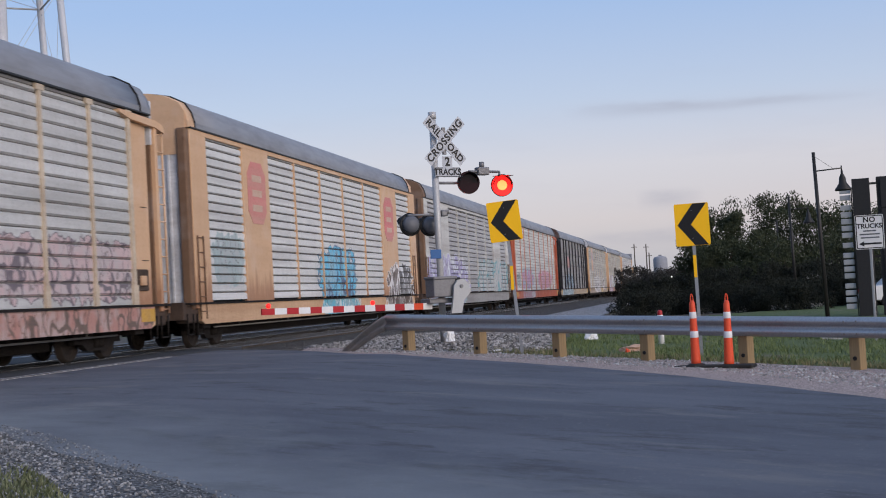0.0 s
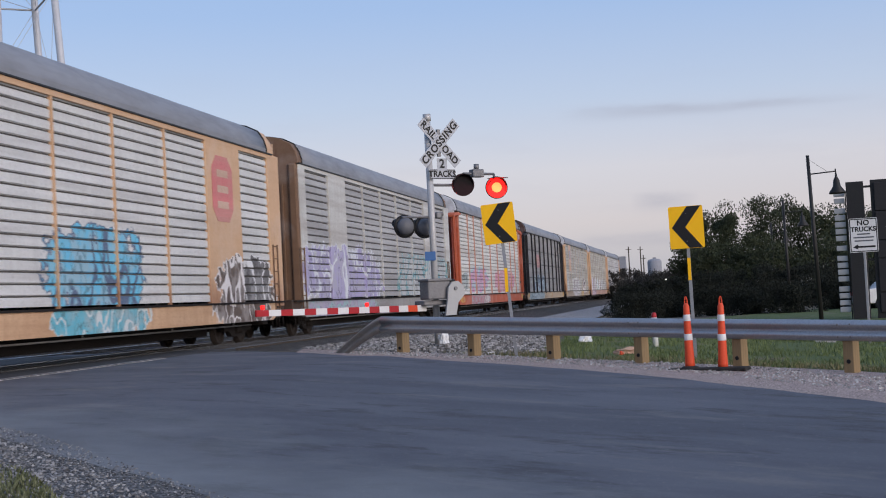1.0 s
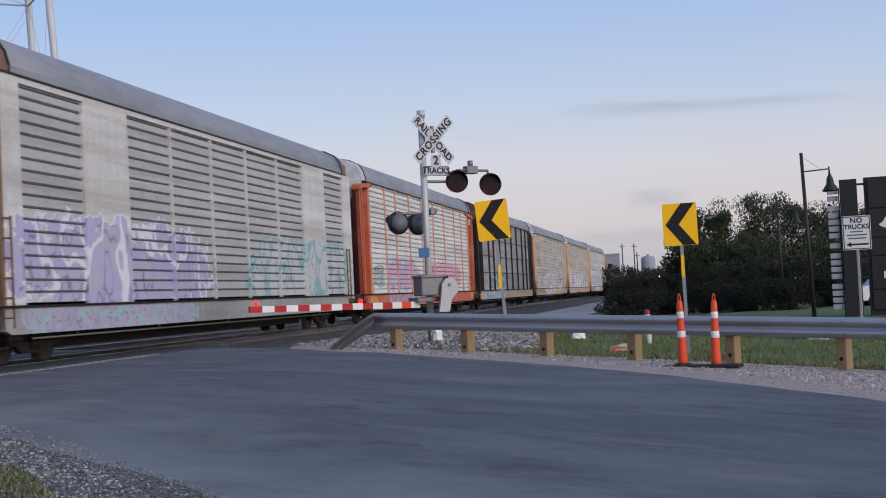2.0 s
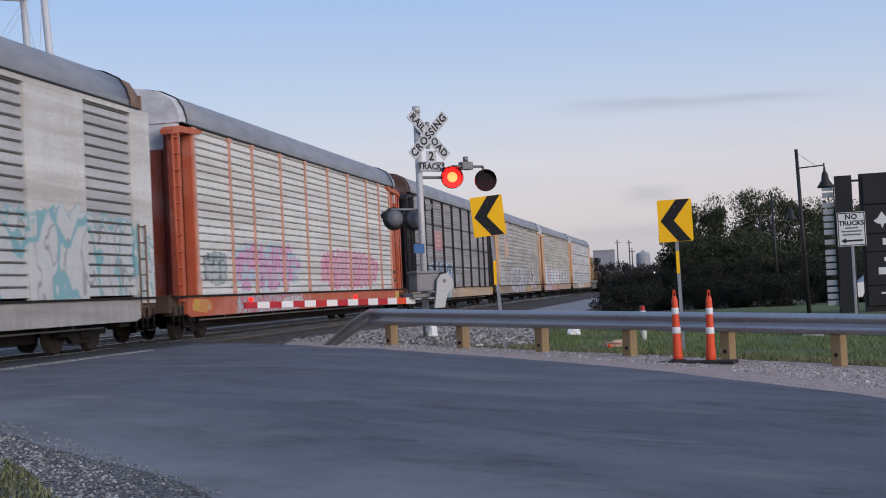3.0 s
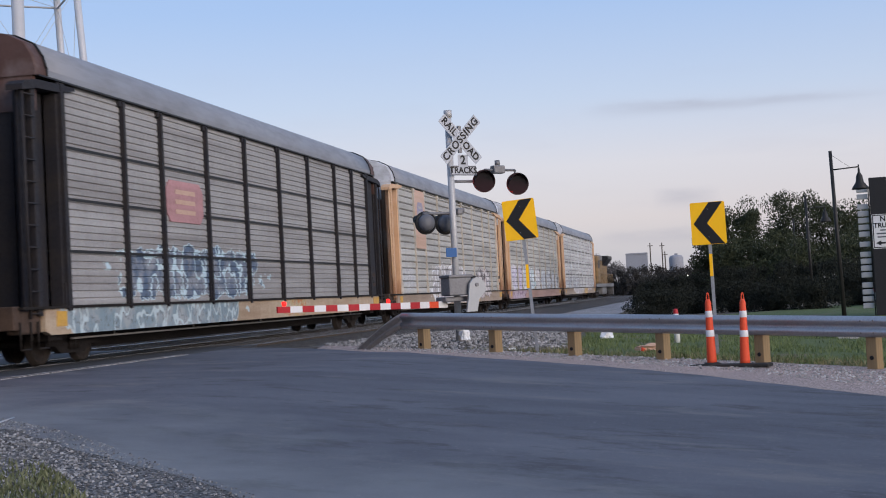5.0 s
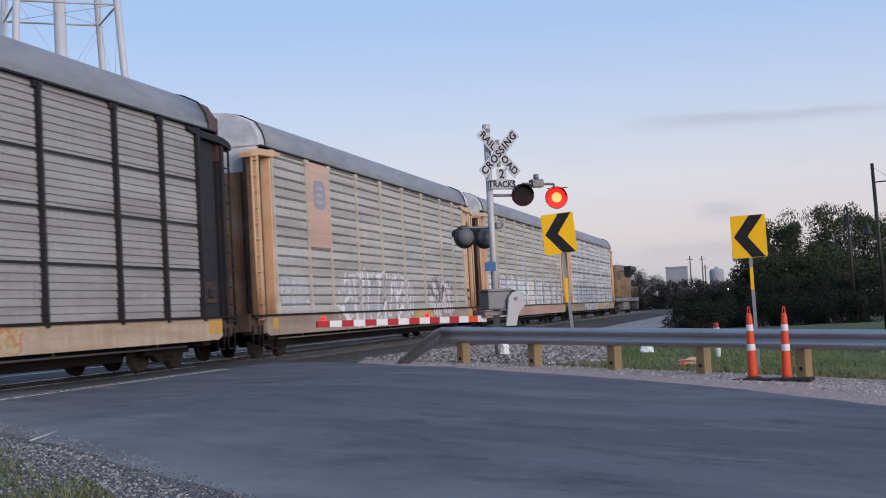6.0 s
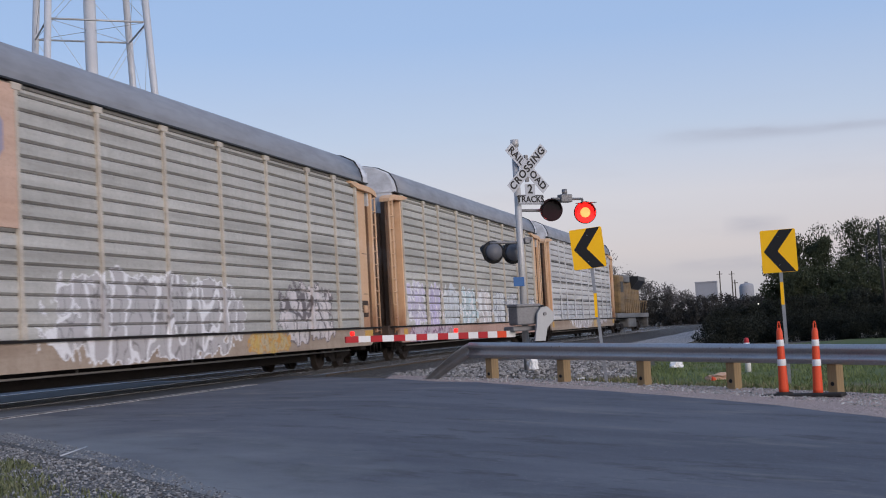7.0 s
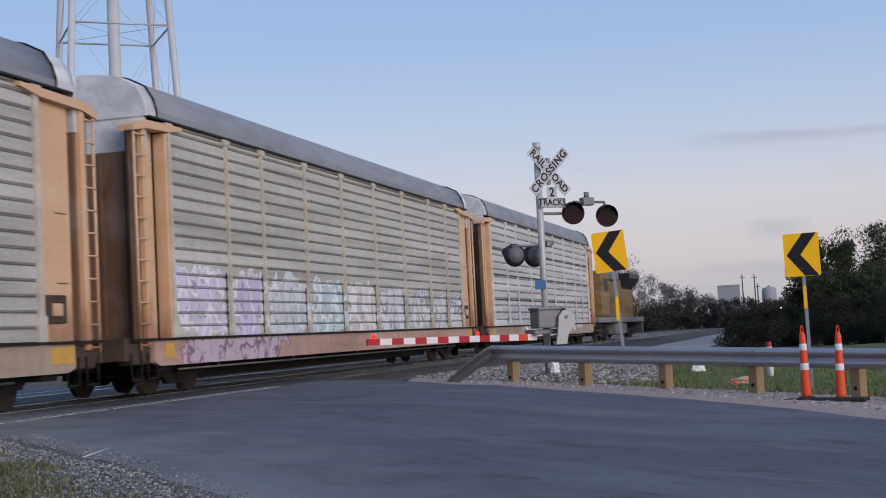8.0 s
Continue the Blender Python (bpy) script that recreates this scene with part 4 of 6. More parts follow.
cars = [
    posted_autorack("grey ribbed auto carrier with tan posts and pink graffiti", M["tan"], sheets["a"], sill_a, M["white_cap"], M["tan_pale"], end_c=M["brown_shade_end"], far_cap=M["roofgrey"]),
    flush_autorack("tan auto carrier with ribbed grey panels and blue graffiti", tan_b, sheets["b"], sill_b, M["tan"], M["brown_shade_end"], door=M["white_cap"]),
    flush_autorack("dirty white auto carrier with purple graffiti on ribbed panels", M["whitewall"], sheets["c"], sill_c, M["brown_shade_end"], M["brown_shade_end"], start=1.1),
    posted_autorack("orange red auto carrier with cream ribbed panels and pink graffiti", M["red"], sheets["d"], sill_d, M["white_cap"], M["red_pale"], rib=0.21, end_c=M["red_dark"], far_cap=M["roofgrey"]),
    posted_autorack("black framed auto carrier with dark grey ribbed panels", M["dark"], sheets["e"], sill_e, M["maroon_cap"], M["dark"], rib=0.15, depth=0.03, post_out=0.06),
    posted_autorack("tan framed auto carrier with weathered panels and white graffiti", M["tan"], sheets["f"], sill_f, M["white_cap"], post_f, end_c=M["brown_shade_end"]),
    posted_autorack("tan framed auto carrier with lilac and white graffiti", M["tan"], sheets["g"], sill_g, M["white_cap"], post_g, end_c=M["brown_shade_end"], gap_shadows=True),
    posted_autorack("tan framed auto carrier with pale grey panels", M["tan"], sheets["h"], sill_f, M["white_cap"], M["white_cap"], rib=0.3, end_c=M["brown_shade_end"], gap_shadows=True),
]



def emblem(car, y0, y1, z0, z1, base, ink, out=0.012):
    """A faded painted emblem: an eight-sided field with two plain bars, on the wagon's street side."""
    c = min(y1 - y0, z1 - z0) * 0.22
    pts = [(y0 + c, z0), (y1 - c, z0), (y1, z0 + c), (y1, z1 - c), (y1 - c, z1), (y0 + c, z1), (y0, z1 - c), (y0, z0 + c)]

    def sheet(points, x0, x1, material, parent, name):
        bm = plate(points, x0, x1)
        for v in bm.verts:
            v.co = Vector((v.co.y, v.co.x, v.co.z))
        bmesh.ops.recalc_face_normals(bm, faces=bm.faces)
        return part(name, bm, material, parent)
    e = sheet(pts, HALF - 0.06, HALF + out, base, car, "emblem")
    h = z1 - z0
    for k in range(3):
        a, b = z0 + h * (0.2 + 0.24 * k), z0 + h * (0.31 + 0.24 * k)
        w = (y1 - y0) * 0.27
        m = (y0 + y1) / 2
        sheet([(m - w, a), (m + w, a), (m + w, b), (m - w, b)], HALF + out, HALF + out + 0.003, ink, e, "emblem_bar")


M["fadedpink"] = sheet_mat("faded_pink_paint", (0.62, 0.2, 0.2), (0.55, 0.28, 0.24))
M["fadedsalmon"] = sheet_mat("faded_salmon_paint", (0.62, 0.23, 0.21), (0.56, 0.3, 0.24))
M["fadedrose"] = sheet_mat("faded_rose_paint", (0.5, 0.27, 0.28), (0.36, 0.2, 0.2))
M["fadedcream"] = sheet_mat("faded_cream_paint", (0.6, 0.42, 0.33), (0.5, 0.33, 0.24))
M["fadedblue"] = sheet_mat("faded_blue_paint", (0.3, 0.3, 0.42), (0.38, 0.32, 0.36))
M["fadedgrey"] = sheet_mat("faded_grey_paint", (0.45, 0.43, 0.42), (0.4, 0.38, 0.36))
emblem(cars[1], 5.0, 6.6, 3.4, 5.2, M["fadedsalmon"], M["fadedcream"])
emblem(cars[1], 21.6, 23.2, 3.4, 5.2, M["fadedpink"], M["fadedcream"])
emblem(cars[4], 7.1, 9.4, 3.1, 4.1, M["fadedrose"], M["fadedcream"], -0.012)
# a solid tan bay with its shield on the wagon behind
bay = part("tan_bay", B(HALF - 0.05, HALF + 0.012, 4.9, 6.8, 3.1, EAVE - 0.14, bev=0.008), M["fadedcream"], cars[5], "plain tan bay with a faded emblem")
emblem(cars[5], 5.3, 6.4, 4.25, 5.1, M["fadedblue"], M["fadedgrey"], 0.018)
# dark seams where the side sheets of the two finer-ribbed wagons join
for car in (cars[4], cars[7]):
    for z in (2.25, 3.3, 4.35):
        part("panel_seam", B(HALF - 0.06, HALF - 0.018, 2.0, 25.5, z, z + 0.055), M["black"], car)


def locomotive():
    """Rear diesel locomotive: hood, radiator wings, cab, walkway, handrails, tank, six-axle trucks; y runs along it."""
    lo = thing("diesel_locomotive", pose(TRACK_X, 0, 0), "grimy yellow diesel locomotive with dark flared radiators", "locomotive")
    yel = sheet_mat("loco_yellow", (0.25, 0.165, 0.075), (0.11, 0.078, 0.05))
    gry = sheet_mat("loco_grey", (0.2, 0.2, 0.2), (0.1, 0.1, 0.1))
    part("frame", B(-1.5, 1.5, 0.4, 21.8, 1.15, 1.5, bev=0.02), gry, lo)
    hood = bmesh.new()
    box(hood, -0.85, 0.85, 5.2, 21.0, 1.5, 4.15, 0.08)
    part("long_hood", hood, yel, lo)
    for s in (-1, 1):
        for i in range(14):
            y = 5.6 + i * 1.08
            part("hood_door", B(*sorted((s * 0.85, s * 0.875)), y, y + 0.95, 1.75, 3.75, bev=0.008), yel, lo)
    part("cab", B(-1.5, 1.5, 2.6, 5.2, 1.5, 4.4, bev=0.15), yel, lo)
    for s in (-1, 1):
        part("cab_window", B(*sorted((s * 1.49, s * 1.515)), 3.1, 4.6, 3.1, 3.9), M["black"], lo)
    part("nose", B(-0.9, 0.9, 0.9, 2.6, 1.5, 3.2, bev=0.15), yel, lo)
    rad = bmesh.new()
    prof = [(-0.85, 3.5), (0.85, 3.5), (1.5, 4.25), (1.5, 4.6), (-1.5, 4.6), (-1.5, 4.25)]
    a = [rad.verts.new((x, 15.0, z)) for x, z in prof]
    b = [rad.verts.new((x, 20.5, z)) for x, z in prof]
    rad.faces.new(a[::-1])
    rad.faces.new(b)
    for i in range(6):
        rad.faces.new((a[i], a[(i + 1) % 6], b[(i + 1) % 6], b[i]))
    bmesh.ops.recalc_face_normals(rad, faces=rad.faces)
    part("radiator_wing", rad, M["black"], lo)
    part("dynamic_brake_housing", B(-1.1, 1.1, 9.0, 12.5, 4.0, 4.6, bev=0.08), gry, lo)
    part("exhaust_stack", B(-0.3, 0.3, 13.0, 13.8, 4.1, 4.7, bev=0.03), M["black"], lo)
    part("fuel_tank", B(-1.35, 1.35, 8.4, 13.4, 0.35, 1.15, bev=0.12), gry, lo)
    for s in (-1, 1):
        hr = bmesh.new()
        tube(hr, (s * 1.45, 5.4, 2.55), (s * 1.45, 21.5, 2.55), 0.025, n=6)
        for i in range(13):
            y = 5.6 + i * 1.3
            tube(hr, (s * 1.45, y, 1.5), (s * 1.45, y, 2.55), 0.022, n=6)
        part("handrail", hr, yel, lo)
        for yy in (0.9, 21.2):
            st = bmesh.new()
            for k in range(4):
                box(st, *sorted((s * 1.15, s * 1.5)), yy - 0.3, yy + 0.3, 0.4 + k * 0.3, 0.44 + k * 0.3)
            part("steps", st, gry, lo)
    part("end_rail", T((-1.3, 21.7, 2.5), (1.3, 21.7, 2.5), 0.025), yel, lo)
    part("pilot", B(-1.4, 1.4, 21.6, 21.9, 0.3, 1.2, bev=0.03), gry, lo)
    truck_at(4.6, lo, 0.95, 3)
    truck_at(17.3, lo, 0.95, 3)
    return lo


loco = locomotive()

# ---- guardrail ----
P0, P5 = Vector((-5.93, 26.4)), Vector((2.09, 21.25))
STEP = (P5 - P0) / 5
ALONG = STEP.normalized()
FACE = Vector((-0.54, -0.842))


def rail_top(s):
    return 0.675 - 0.064 * s


def guardrail():
    g = thing("guardrail", pose(0, 0, 0), "galvanised steel guardrail on short timber posts", "guardrail")
    prof = [(0.0, 0.0), (0.015, -0.008), (0.075, -0.055), (0.08, -0.085), (0.02, -0.125), (0.01, -0.155), (0.02, -0.185), (0.08, -0.225), (0.075, -0.255), (0.015, -0.302), (0.0, -0.31)]
    joints = [-0.25, 9.0]
    for a, b in zip(joints, joints[1:]):
        bm = bmesh.new()
        rows = []
        k = 40
        for i in range(k + 1):
            s = a + (b - a) * i / k
            c = P0 + STEP * s + FACE * 0.12
            rows.append([bm.verts.new((c.x + FACE.x * d, c.y + FACE.y * d, rail_top(s) + z)) for d, z in prof])
        for r, q in zip(rows, rows[1:]):
            for j in range(len(prof) - 1):
                bm.faces.new((r[j], r[j + 1], q[j + 1], q[j])).smooth = True
        bmesh.ops.recalc_face_normals(bm, faces=bm.faces)
        bmesh.ops.solidify(bm, geom=bm.faces[:], thickness=0.004)
        part("rail_beam", bm, M["galv"], g)
    # turned-down end that twists into the ground
    bm = bmesh.new()
    rows = []
    for i in range(15):
        u = i / 14
        s = -0.25 - 0.78 * u
        c = P0 + STEP * s + FACE * 0.12
        top = rail_top(-0.25) + (0.06 - rail_top(-0.25)) * (u ** 1.25)
        turn = radians(22) * u
        flat = 1 - 0.55 * u
        row = []
        for d, z in prof:
            d2, z2 = d * flat, z + 0.155
            dd = d2 * math.cos(turn) - z2 * math.sin(turn) * 0.9
            zz = z2 * math.cos(turn) + d2 * math.sin(turn)
            row.append(bm.verts.new((c.x + FACE.x * dd, c.y + FACE.y * dd, top - 0.155 * math.cos(turn) + zz - 0.1 * u)))
        rows.append(row)
    for r, q in zip(rows, rows[1:]):
        for j in range(len(prof) - 1):
            bm.faces.new((r[j], r[j + 1], q[j + 1], q[j])).smooth = True
    bmesh.ops.recalc_face_normals(bm, faces=bm.faces)
    bmesh.ops.solidify(bm, geom=bm.faces[:], thickness=0.006)
    part("turned_down_end", bm, M["galv_old"], g, "dull weathered end of the rail twisted into the ground")
    ang = math.atan2(ALONG.y, ALONG.x)
    for s in (1.0, 3.0, 5.0, 7.0):
        for z in (-0.065, -0.245):
            for o in (-0.1, 0.1):
                q = P0 + STEP * s + ALONG * o + FACE * 0.195
                hb = part("splice_bolt", lathe([(0.012, 0.0), (0.018, 0.003), (0.01, 0.012)], 10, axis="Y"), M["galv_old"], g)
                hb.matrix_basis = Matrix.Translation((q.x, q.y, rail_top(s) + z)) @ Matrix.Rotation(ang, 4, "Z")
    for i in range(9):
        c = P0 + STEP * i
        post = part("post", B(-0.085, 0.085, -0.1, 0.1, -0.6, 0.0, bev=0.012), M["post"], g)
        post.matrix_basis = Matrix.Translation((c.x, c.y, rail_top(i) - 0.04)) @ Matrix.Rotation(ang, 4, "Z")
        post.scale = (1, 1, 1.6)
        bolt = lathe([(0.012, 0.0), (0.035, 0.0), (0.03, 0.012)], 10, axis="Y")
        bo = part("bolt_hole", bolt, M["black"], g)
        q = c + FACE * 0.1
        bo.matrix_basis = Matrix.Translation((q.x, q.y, rail_top(i) - 0.62)) @ Matrix.Rotation(ang, 4, "Z")
    return g


guardrail()

# ---- crossing signal ----
SIG = pose(-5.82, 29.42, 0, 0, 0, 44.6)
LEFT_ON = [(0.33, 0.72), (1.40, 1.93), (2.62, 3.1), (3.85, 4.33), (5.02, 5.5), (6.28, 6.72), (7.42, 7.87)]
RIGHT_ON = [(-1.0, 0.27), (0.88, 1.36), (2.05, 2.53), (3.28, 3.74), (4.40, 4.92), (5.6, 6.1), (6.87, 7.32)]


def flasher(parent, x, y, z, turn, lit):
    """A flashing lamp: backing disc, hood, glowing lens and, on the lit pair, an added flap that hides the glow; faces
    -y of its own space.
    """
    lamp = part("lamp", lathe([(0.255, 0.0), (0.255, -0.012), (0.19, -0.014), (0.05, -0.014)], 32, axis="Y"), M["black"], parent)
    part("housing", lathe([(0.195, -0.013), (0.185, -0.09), (0.145, -0.15), (0.07, -0.18), (0.03, -0.185)], 28, axis="Y"), M["black"] if lit else M["backgrey"], lamp, "" if lit else "grey domed lamp housing")
    lamp.matrix_basis = pose(x, y, z, 0, 0, turn)
    hood = bmesh.new()
    n = 20
    rows = []
    for i in range(n + 1):
        a = radians(-25 + 230 * i / n)
        reach = 0.05 + 0.3 * max(0.0, math.sin(a)) ** 0.6
        rows.append((hood.verts.new((0.205 * math.cos(a), 0.0, 0.205 * math.sin(a))), hood.verts.new((0.212 * math.cos(a), -reach - 0.02, 0.212 * math.sin(a) - 0.01))))
    for p, q in zip(rows, rows[1:]):
        hood.faces.new((p[0], p[1], q[1], q[0])).smooth = True
    bmesh.ops.solidify(hood, geom=hood.faces[:], thickness=0.004)
    part("hood", hood, M["black"], lamp)
    return lamp


def disc(r, y, thick, n=28):
    bm = bmesh.new()
    tube(bm, (0, y, 0), (0, y - thick, 0), r, n=n)
    return bm


def crossing_signal():
    g = thing("crossing_signal", SIG, "grey railway crossing signal mast with red flashing lamps", "crossing signal")
    pole = bmesh.new()
    tube(pole, (0, 0, -0.3), (0, 0, 4.95), 0.075, n=18)
    tube(pole, (0, 0, 4.92), (0, 0, 5.07), 0.09, n=18)
    part("mast", pole, M["steelgrey"], g)
    base = bmesh.new()
    tube(base, (0, 0, -0.4), (0, 0, -0.1), 0.2, 0.16, n=16)
    part("mast_base", base, M["casegrey"], g)
    # crossbuck
    cb = part("crossbuck", B(-0.04, 0.04, -0.05, 0.0, -0.3, 0.3), M["casegrey"], g)
    cb.location = (0.2, -0.09, 4.42)
    L = 0.665
    for k, (ang, text) in enumerate(((-45, "RAIL  ROAD"), (45, "CROSSING"))):
        bl = plate([(-L, -0.122), (L, -0.122), (L, 0.122), (-L, 0.122)], -0.003, 0.003)
        blade = part("blade", bl, M["signgrey"], cb, "white blade with black railway lettering")
        blade.matrix_basis = pose(0, -0.06 - 0.008 * k, 0, 0, -ang, 0)
        word = words(text, 0.235 if k else 0.22, pose(0, -0.0055, 0, 90, 0, 0), M["black"], blade, spread=1.16 if k else 1.05)
    tr = part("tracks_plate", plate([(-0.13, 0.06), (-0.13, 0.3), (0.13, 0.3), (0.13, 0.06), (0.34, 0.06), (0.34, -0.16), (-0.34, -0.16), (-0.34, 0.06)], -0.003, 0.003), M["signgrey"], g, "white plate reading 2 tracks")
    tr.location = (0.26, -0.12, 3.78)
    rim = bmesh.new()
    for x0, x1, z0, z1 in ((-0.33, 0.33, -0.155, -0.14), (-0.33, -0.315, -0.14, 0.05), (0.315, 0.33, -0.14, 0.05), (-0.33, -0.12, 0.035, 0.05), (0.12, 0.33, 0.035, 0.05)):
        box(rim, x0, x1, -0.0052, -0.0042, z0, z1)
    part("plate_border", rim, M["black"], tr)
    words("2", 0.27, pose(0, -0.0055, 0.175, 90, 0, 0), M["black"], tr)
    words("TRACKS", 0.19, pose(0, -0.0055, -0.05, 90, 0, 0), M["black"], tr, spread=1.02)
    # upper arm with the lit pair
    arm = bmesh.new()
    tube(arm, (0, 0, 3.5), (0.78, -0.02, 3.5), 0.032, n=10)
    tube(arm, (0.78, -0.02, 3.5), (0.95, 0.0, 3.72), 0.03, n=10)
    tube(arm, (0.9, 0.0, 3.76), (1.75, 0.0, 3.76), 0.03, n=10)
    tube(arm, (1.75, 0.0, 3.76), (1.75, 0.0, 3.55), 0.025, n=10)
    tube(arm, (0.85, 0.0, 3.76), (0.85, 0.0, 3.55), 0.025, n=10)
    part("lamp_arm", arm, M["casegrey"], g)
    part("junction_box", B(1.12, 1.42, -0.09, 0.09, 3.68, 3.86, bev=0.02), M["casegrey"], g)
    part("box_cap", T((1.27, 0, 3.85), (1.27, 0, 3.98), 0.06, n=12), M["casegrey"], g)
    flaps = []
    for x, z in ((0.80, 3.5), (1.72, 3.44)):
        lamp = flasher(g, x, -0.12, z, -28, True)
        lens = part("lens", disc(0.236, -0.013, 0.012), M["lit"], lamp, "glowing red lens")
        part("lamp_core", lathe([(0.115, 0.026), (0.085, 0.03), (0.03, 0.034)], 20, axis="Y"), M["core"], lens)
        # added flap, no part of the lamp: hides the glow between flashes
        fl = bmesh.new()
        tube(fl, (0, -0.003, -0.2), (0, 0.003, -0.2), 0.24, n=28)
        flap = part("added_blackout_flap", fl, M["lensoff"], lamp, "added dark red flap that covers the lit lens")
        flap.matrix_basis = pose(0, -0.05, 0.2)
        flaps.append(flap)
    # lower pair seen from behind
    arm2 = bmesh.new()
    tube(arm2, (-0.75, 0.05, 2.8), (0.3, 0.05, 2.8), 0.028, n=10)
    tube(arm2, (0.15, 0.05, 2.86), (0.3, 0.0, 2.86), 0.05, n=10)
    part("back_lamp_arm", arm2, M["casegrey"], g)
    part("back_junction_box", B(0.1, 0.24, -0.06, 0.08, 2.76, 2.9, bev=0.03), M["casegrey"], g)
    for x, y in ((-0.66, 0.1), (0.06, 0.42)):
        flasher(g, x, y, 2.6, 172, False)
    # information plate, gate machine
    part("blue_plate", B(-0.3, -0.02, -0.11, -0.1, 1.83, 2.03, bev=0.004), M["blue"], g)
    part("gate_machine", B(-0.46, 0.12, -0.42, -0.06, 0.98, 1.38, bev=0.03), M["casegrey"], g)
    part("machine_lid", B(-0.48, 0.14, -0.45, -0.04, 1.37, 1.43, bev=0.015), M["casegrey"], g)
    part("machine_bracket", B(-0.5, 0.2, -0.3, 0.1, 0.85, 0.96, bev=0.02), M["casegrey"], g)
    part("side_case", B(0.13, 0.27, -0.4, -0.1, 0.98, 1.4, bev=0.03), M["black"], g)
    cw = plate([(0.0, 0.68), (0.27, 0.68), (0.34, 0.95), (0.52, 1.12), (0.5, 1.3), (0.36, 1.42), (0.2, 1.4), (0.1, 1.28), (0.06, 0.98)], -0.52, -0.47)
    cwp = part("counterweight_arm", cw, M["blockgrey"], g, "pale counterweight plate")
    cwp.location = (-0.1, 0, -0.06)
    part("weight_bolt", T((0.18, -0.55, 1.2), (0.18, -0.5, 1.2), 0.04, n=12), M["casegrey"], g)
    return g, flaps


signal, (flap_left, flap_right) = crossing_signal()


def crossing_gate():
    """The lowered arm, in red and white stripes, with three red lamps on top."""
    a, b = Vector((-6.0, 29.15, 0.80)), Vector((-8.12, 23.95, 0.885))
    d = b - a
    m = Matrix.Translation(a) @ d.to_track_quat("X", "Z").to_matrix().to_4x4()
    g = thing("crossing_gate", m, "lowered crossing gate arm with red and white stripes", "gate arm")
    n = 16
    w = d.length / n
    for i in range(n):
        h = 0.07 - 0.012 * i / n
        mat = M["redtape"] if i % 2 else M["white"]
        if i == 1:
            mat = M["orange"]
        part("stripe", B(i * w, (i + 1) * w, -0.02, 0.02, -h, h, bev=0.004), mat, g)
    for u in (0.385, 0.965):
        lamp = part("gate_lamp", lathe([(0.03, 0.0), (0.042, 0.02), (0.042, 0.07), (0.02, 0.085)], 14), M["lit"], g, "small lit red gate lamp")
        lamp.location = (u * d.length, 0, 0.066)
    part("lamp_cable", T((0, -0.025, 0.05), (d.length * 0.96, -0.025, 0.05), 0.008, n=6), M["black"], g)
    return g


crossing_gate()


# ---- road signs and markers ----
def chevron_sign(m, lean, foot, label, strip):
    g = thing("chevron_sign", m, label, "road sign", "chevron signs")
    s = part("sign_plate", plate([(-0.305, -0.36), (-0.285, -0.38), (0.285, -0.38), (0.305, -0.36), (0.305, 0.36), (0.285, 0.38), (-0.285, 0.38), (-0.305, 0.36)], -0.004, 0.0), M["yellow"], g)
    s.matrix_basis = pose(0, -0.04, 0, 0, lean, 0)
    ch = plate([(0.03, 0.375), (0.27, 0.375), (-0.02, 0.0), (0.27, -0.375), (0.03, -0.375), (-0.26, 0.0)], -0.006, -0.0045)
    part("chevron", ch, M["black"], s, "black chevron pointing along the bend")
    po = bmesh.new()
    off = math.tan(radians(lean)) * (foot)
    prof = [(-0.03, -0.012), (-0.03, 0.0), (-0.012, 0.0), (-0.012, 0.03), (0.012, 0.03), (0.012, 0.0), (0.03, 0.0), (0.03, -0.012)]
    a = [po.verts.new((x, y, 0.36)) for x, y in prof]
    b = [po.verts.new((x - off, y, -foot)) for x, y in prof]
    k = len(prof)
    for i in range(k):
        po.faces.new((a[i], a[(i + 1) % k], b[(i + 1) % k], b[i]))
    po.faces.new(a[::-1])
    po.faces.new(b)
    bmesh.ops.recalc_face_normals(po, faces=po.faces)
    part("sign_post", po, M["galv"], g)
    st = part("reflective_strip", B(-0.028, 0.028, -0.022, -0.013, -strip[1], -strip[0]), M["yellow"], g, "amber reflective strip")
    st.location = (-off * ((strip[0] + strip[1]) / 2 / foot), 0, 0)
    for z in (-0.25, 0.25):
        part("bolt", T((0, -0.052, z), (0, -0.044, z), 0.007, n=8), M["galv"], g)
    return g


chevron_sign(pose(-3.76, 25.52, 2.35, 0, 0, 6), -4.5, 2.62, "yellow chevron sign with black arrow, leaning on its post", (0.85, 1.3))
chevron_sign(pose(-0.27, 24.89, 2.04, 0, 0, 0), -0.8, 2.6, "yellow chevron sign with black arrow on an upright post", (0.55, 0.95))


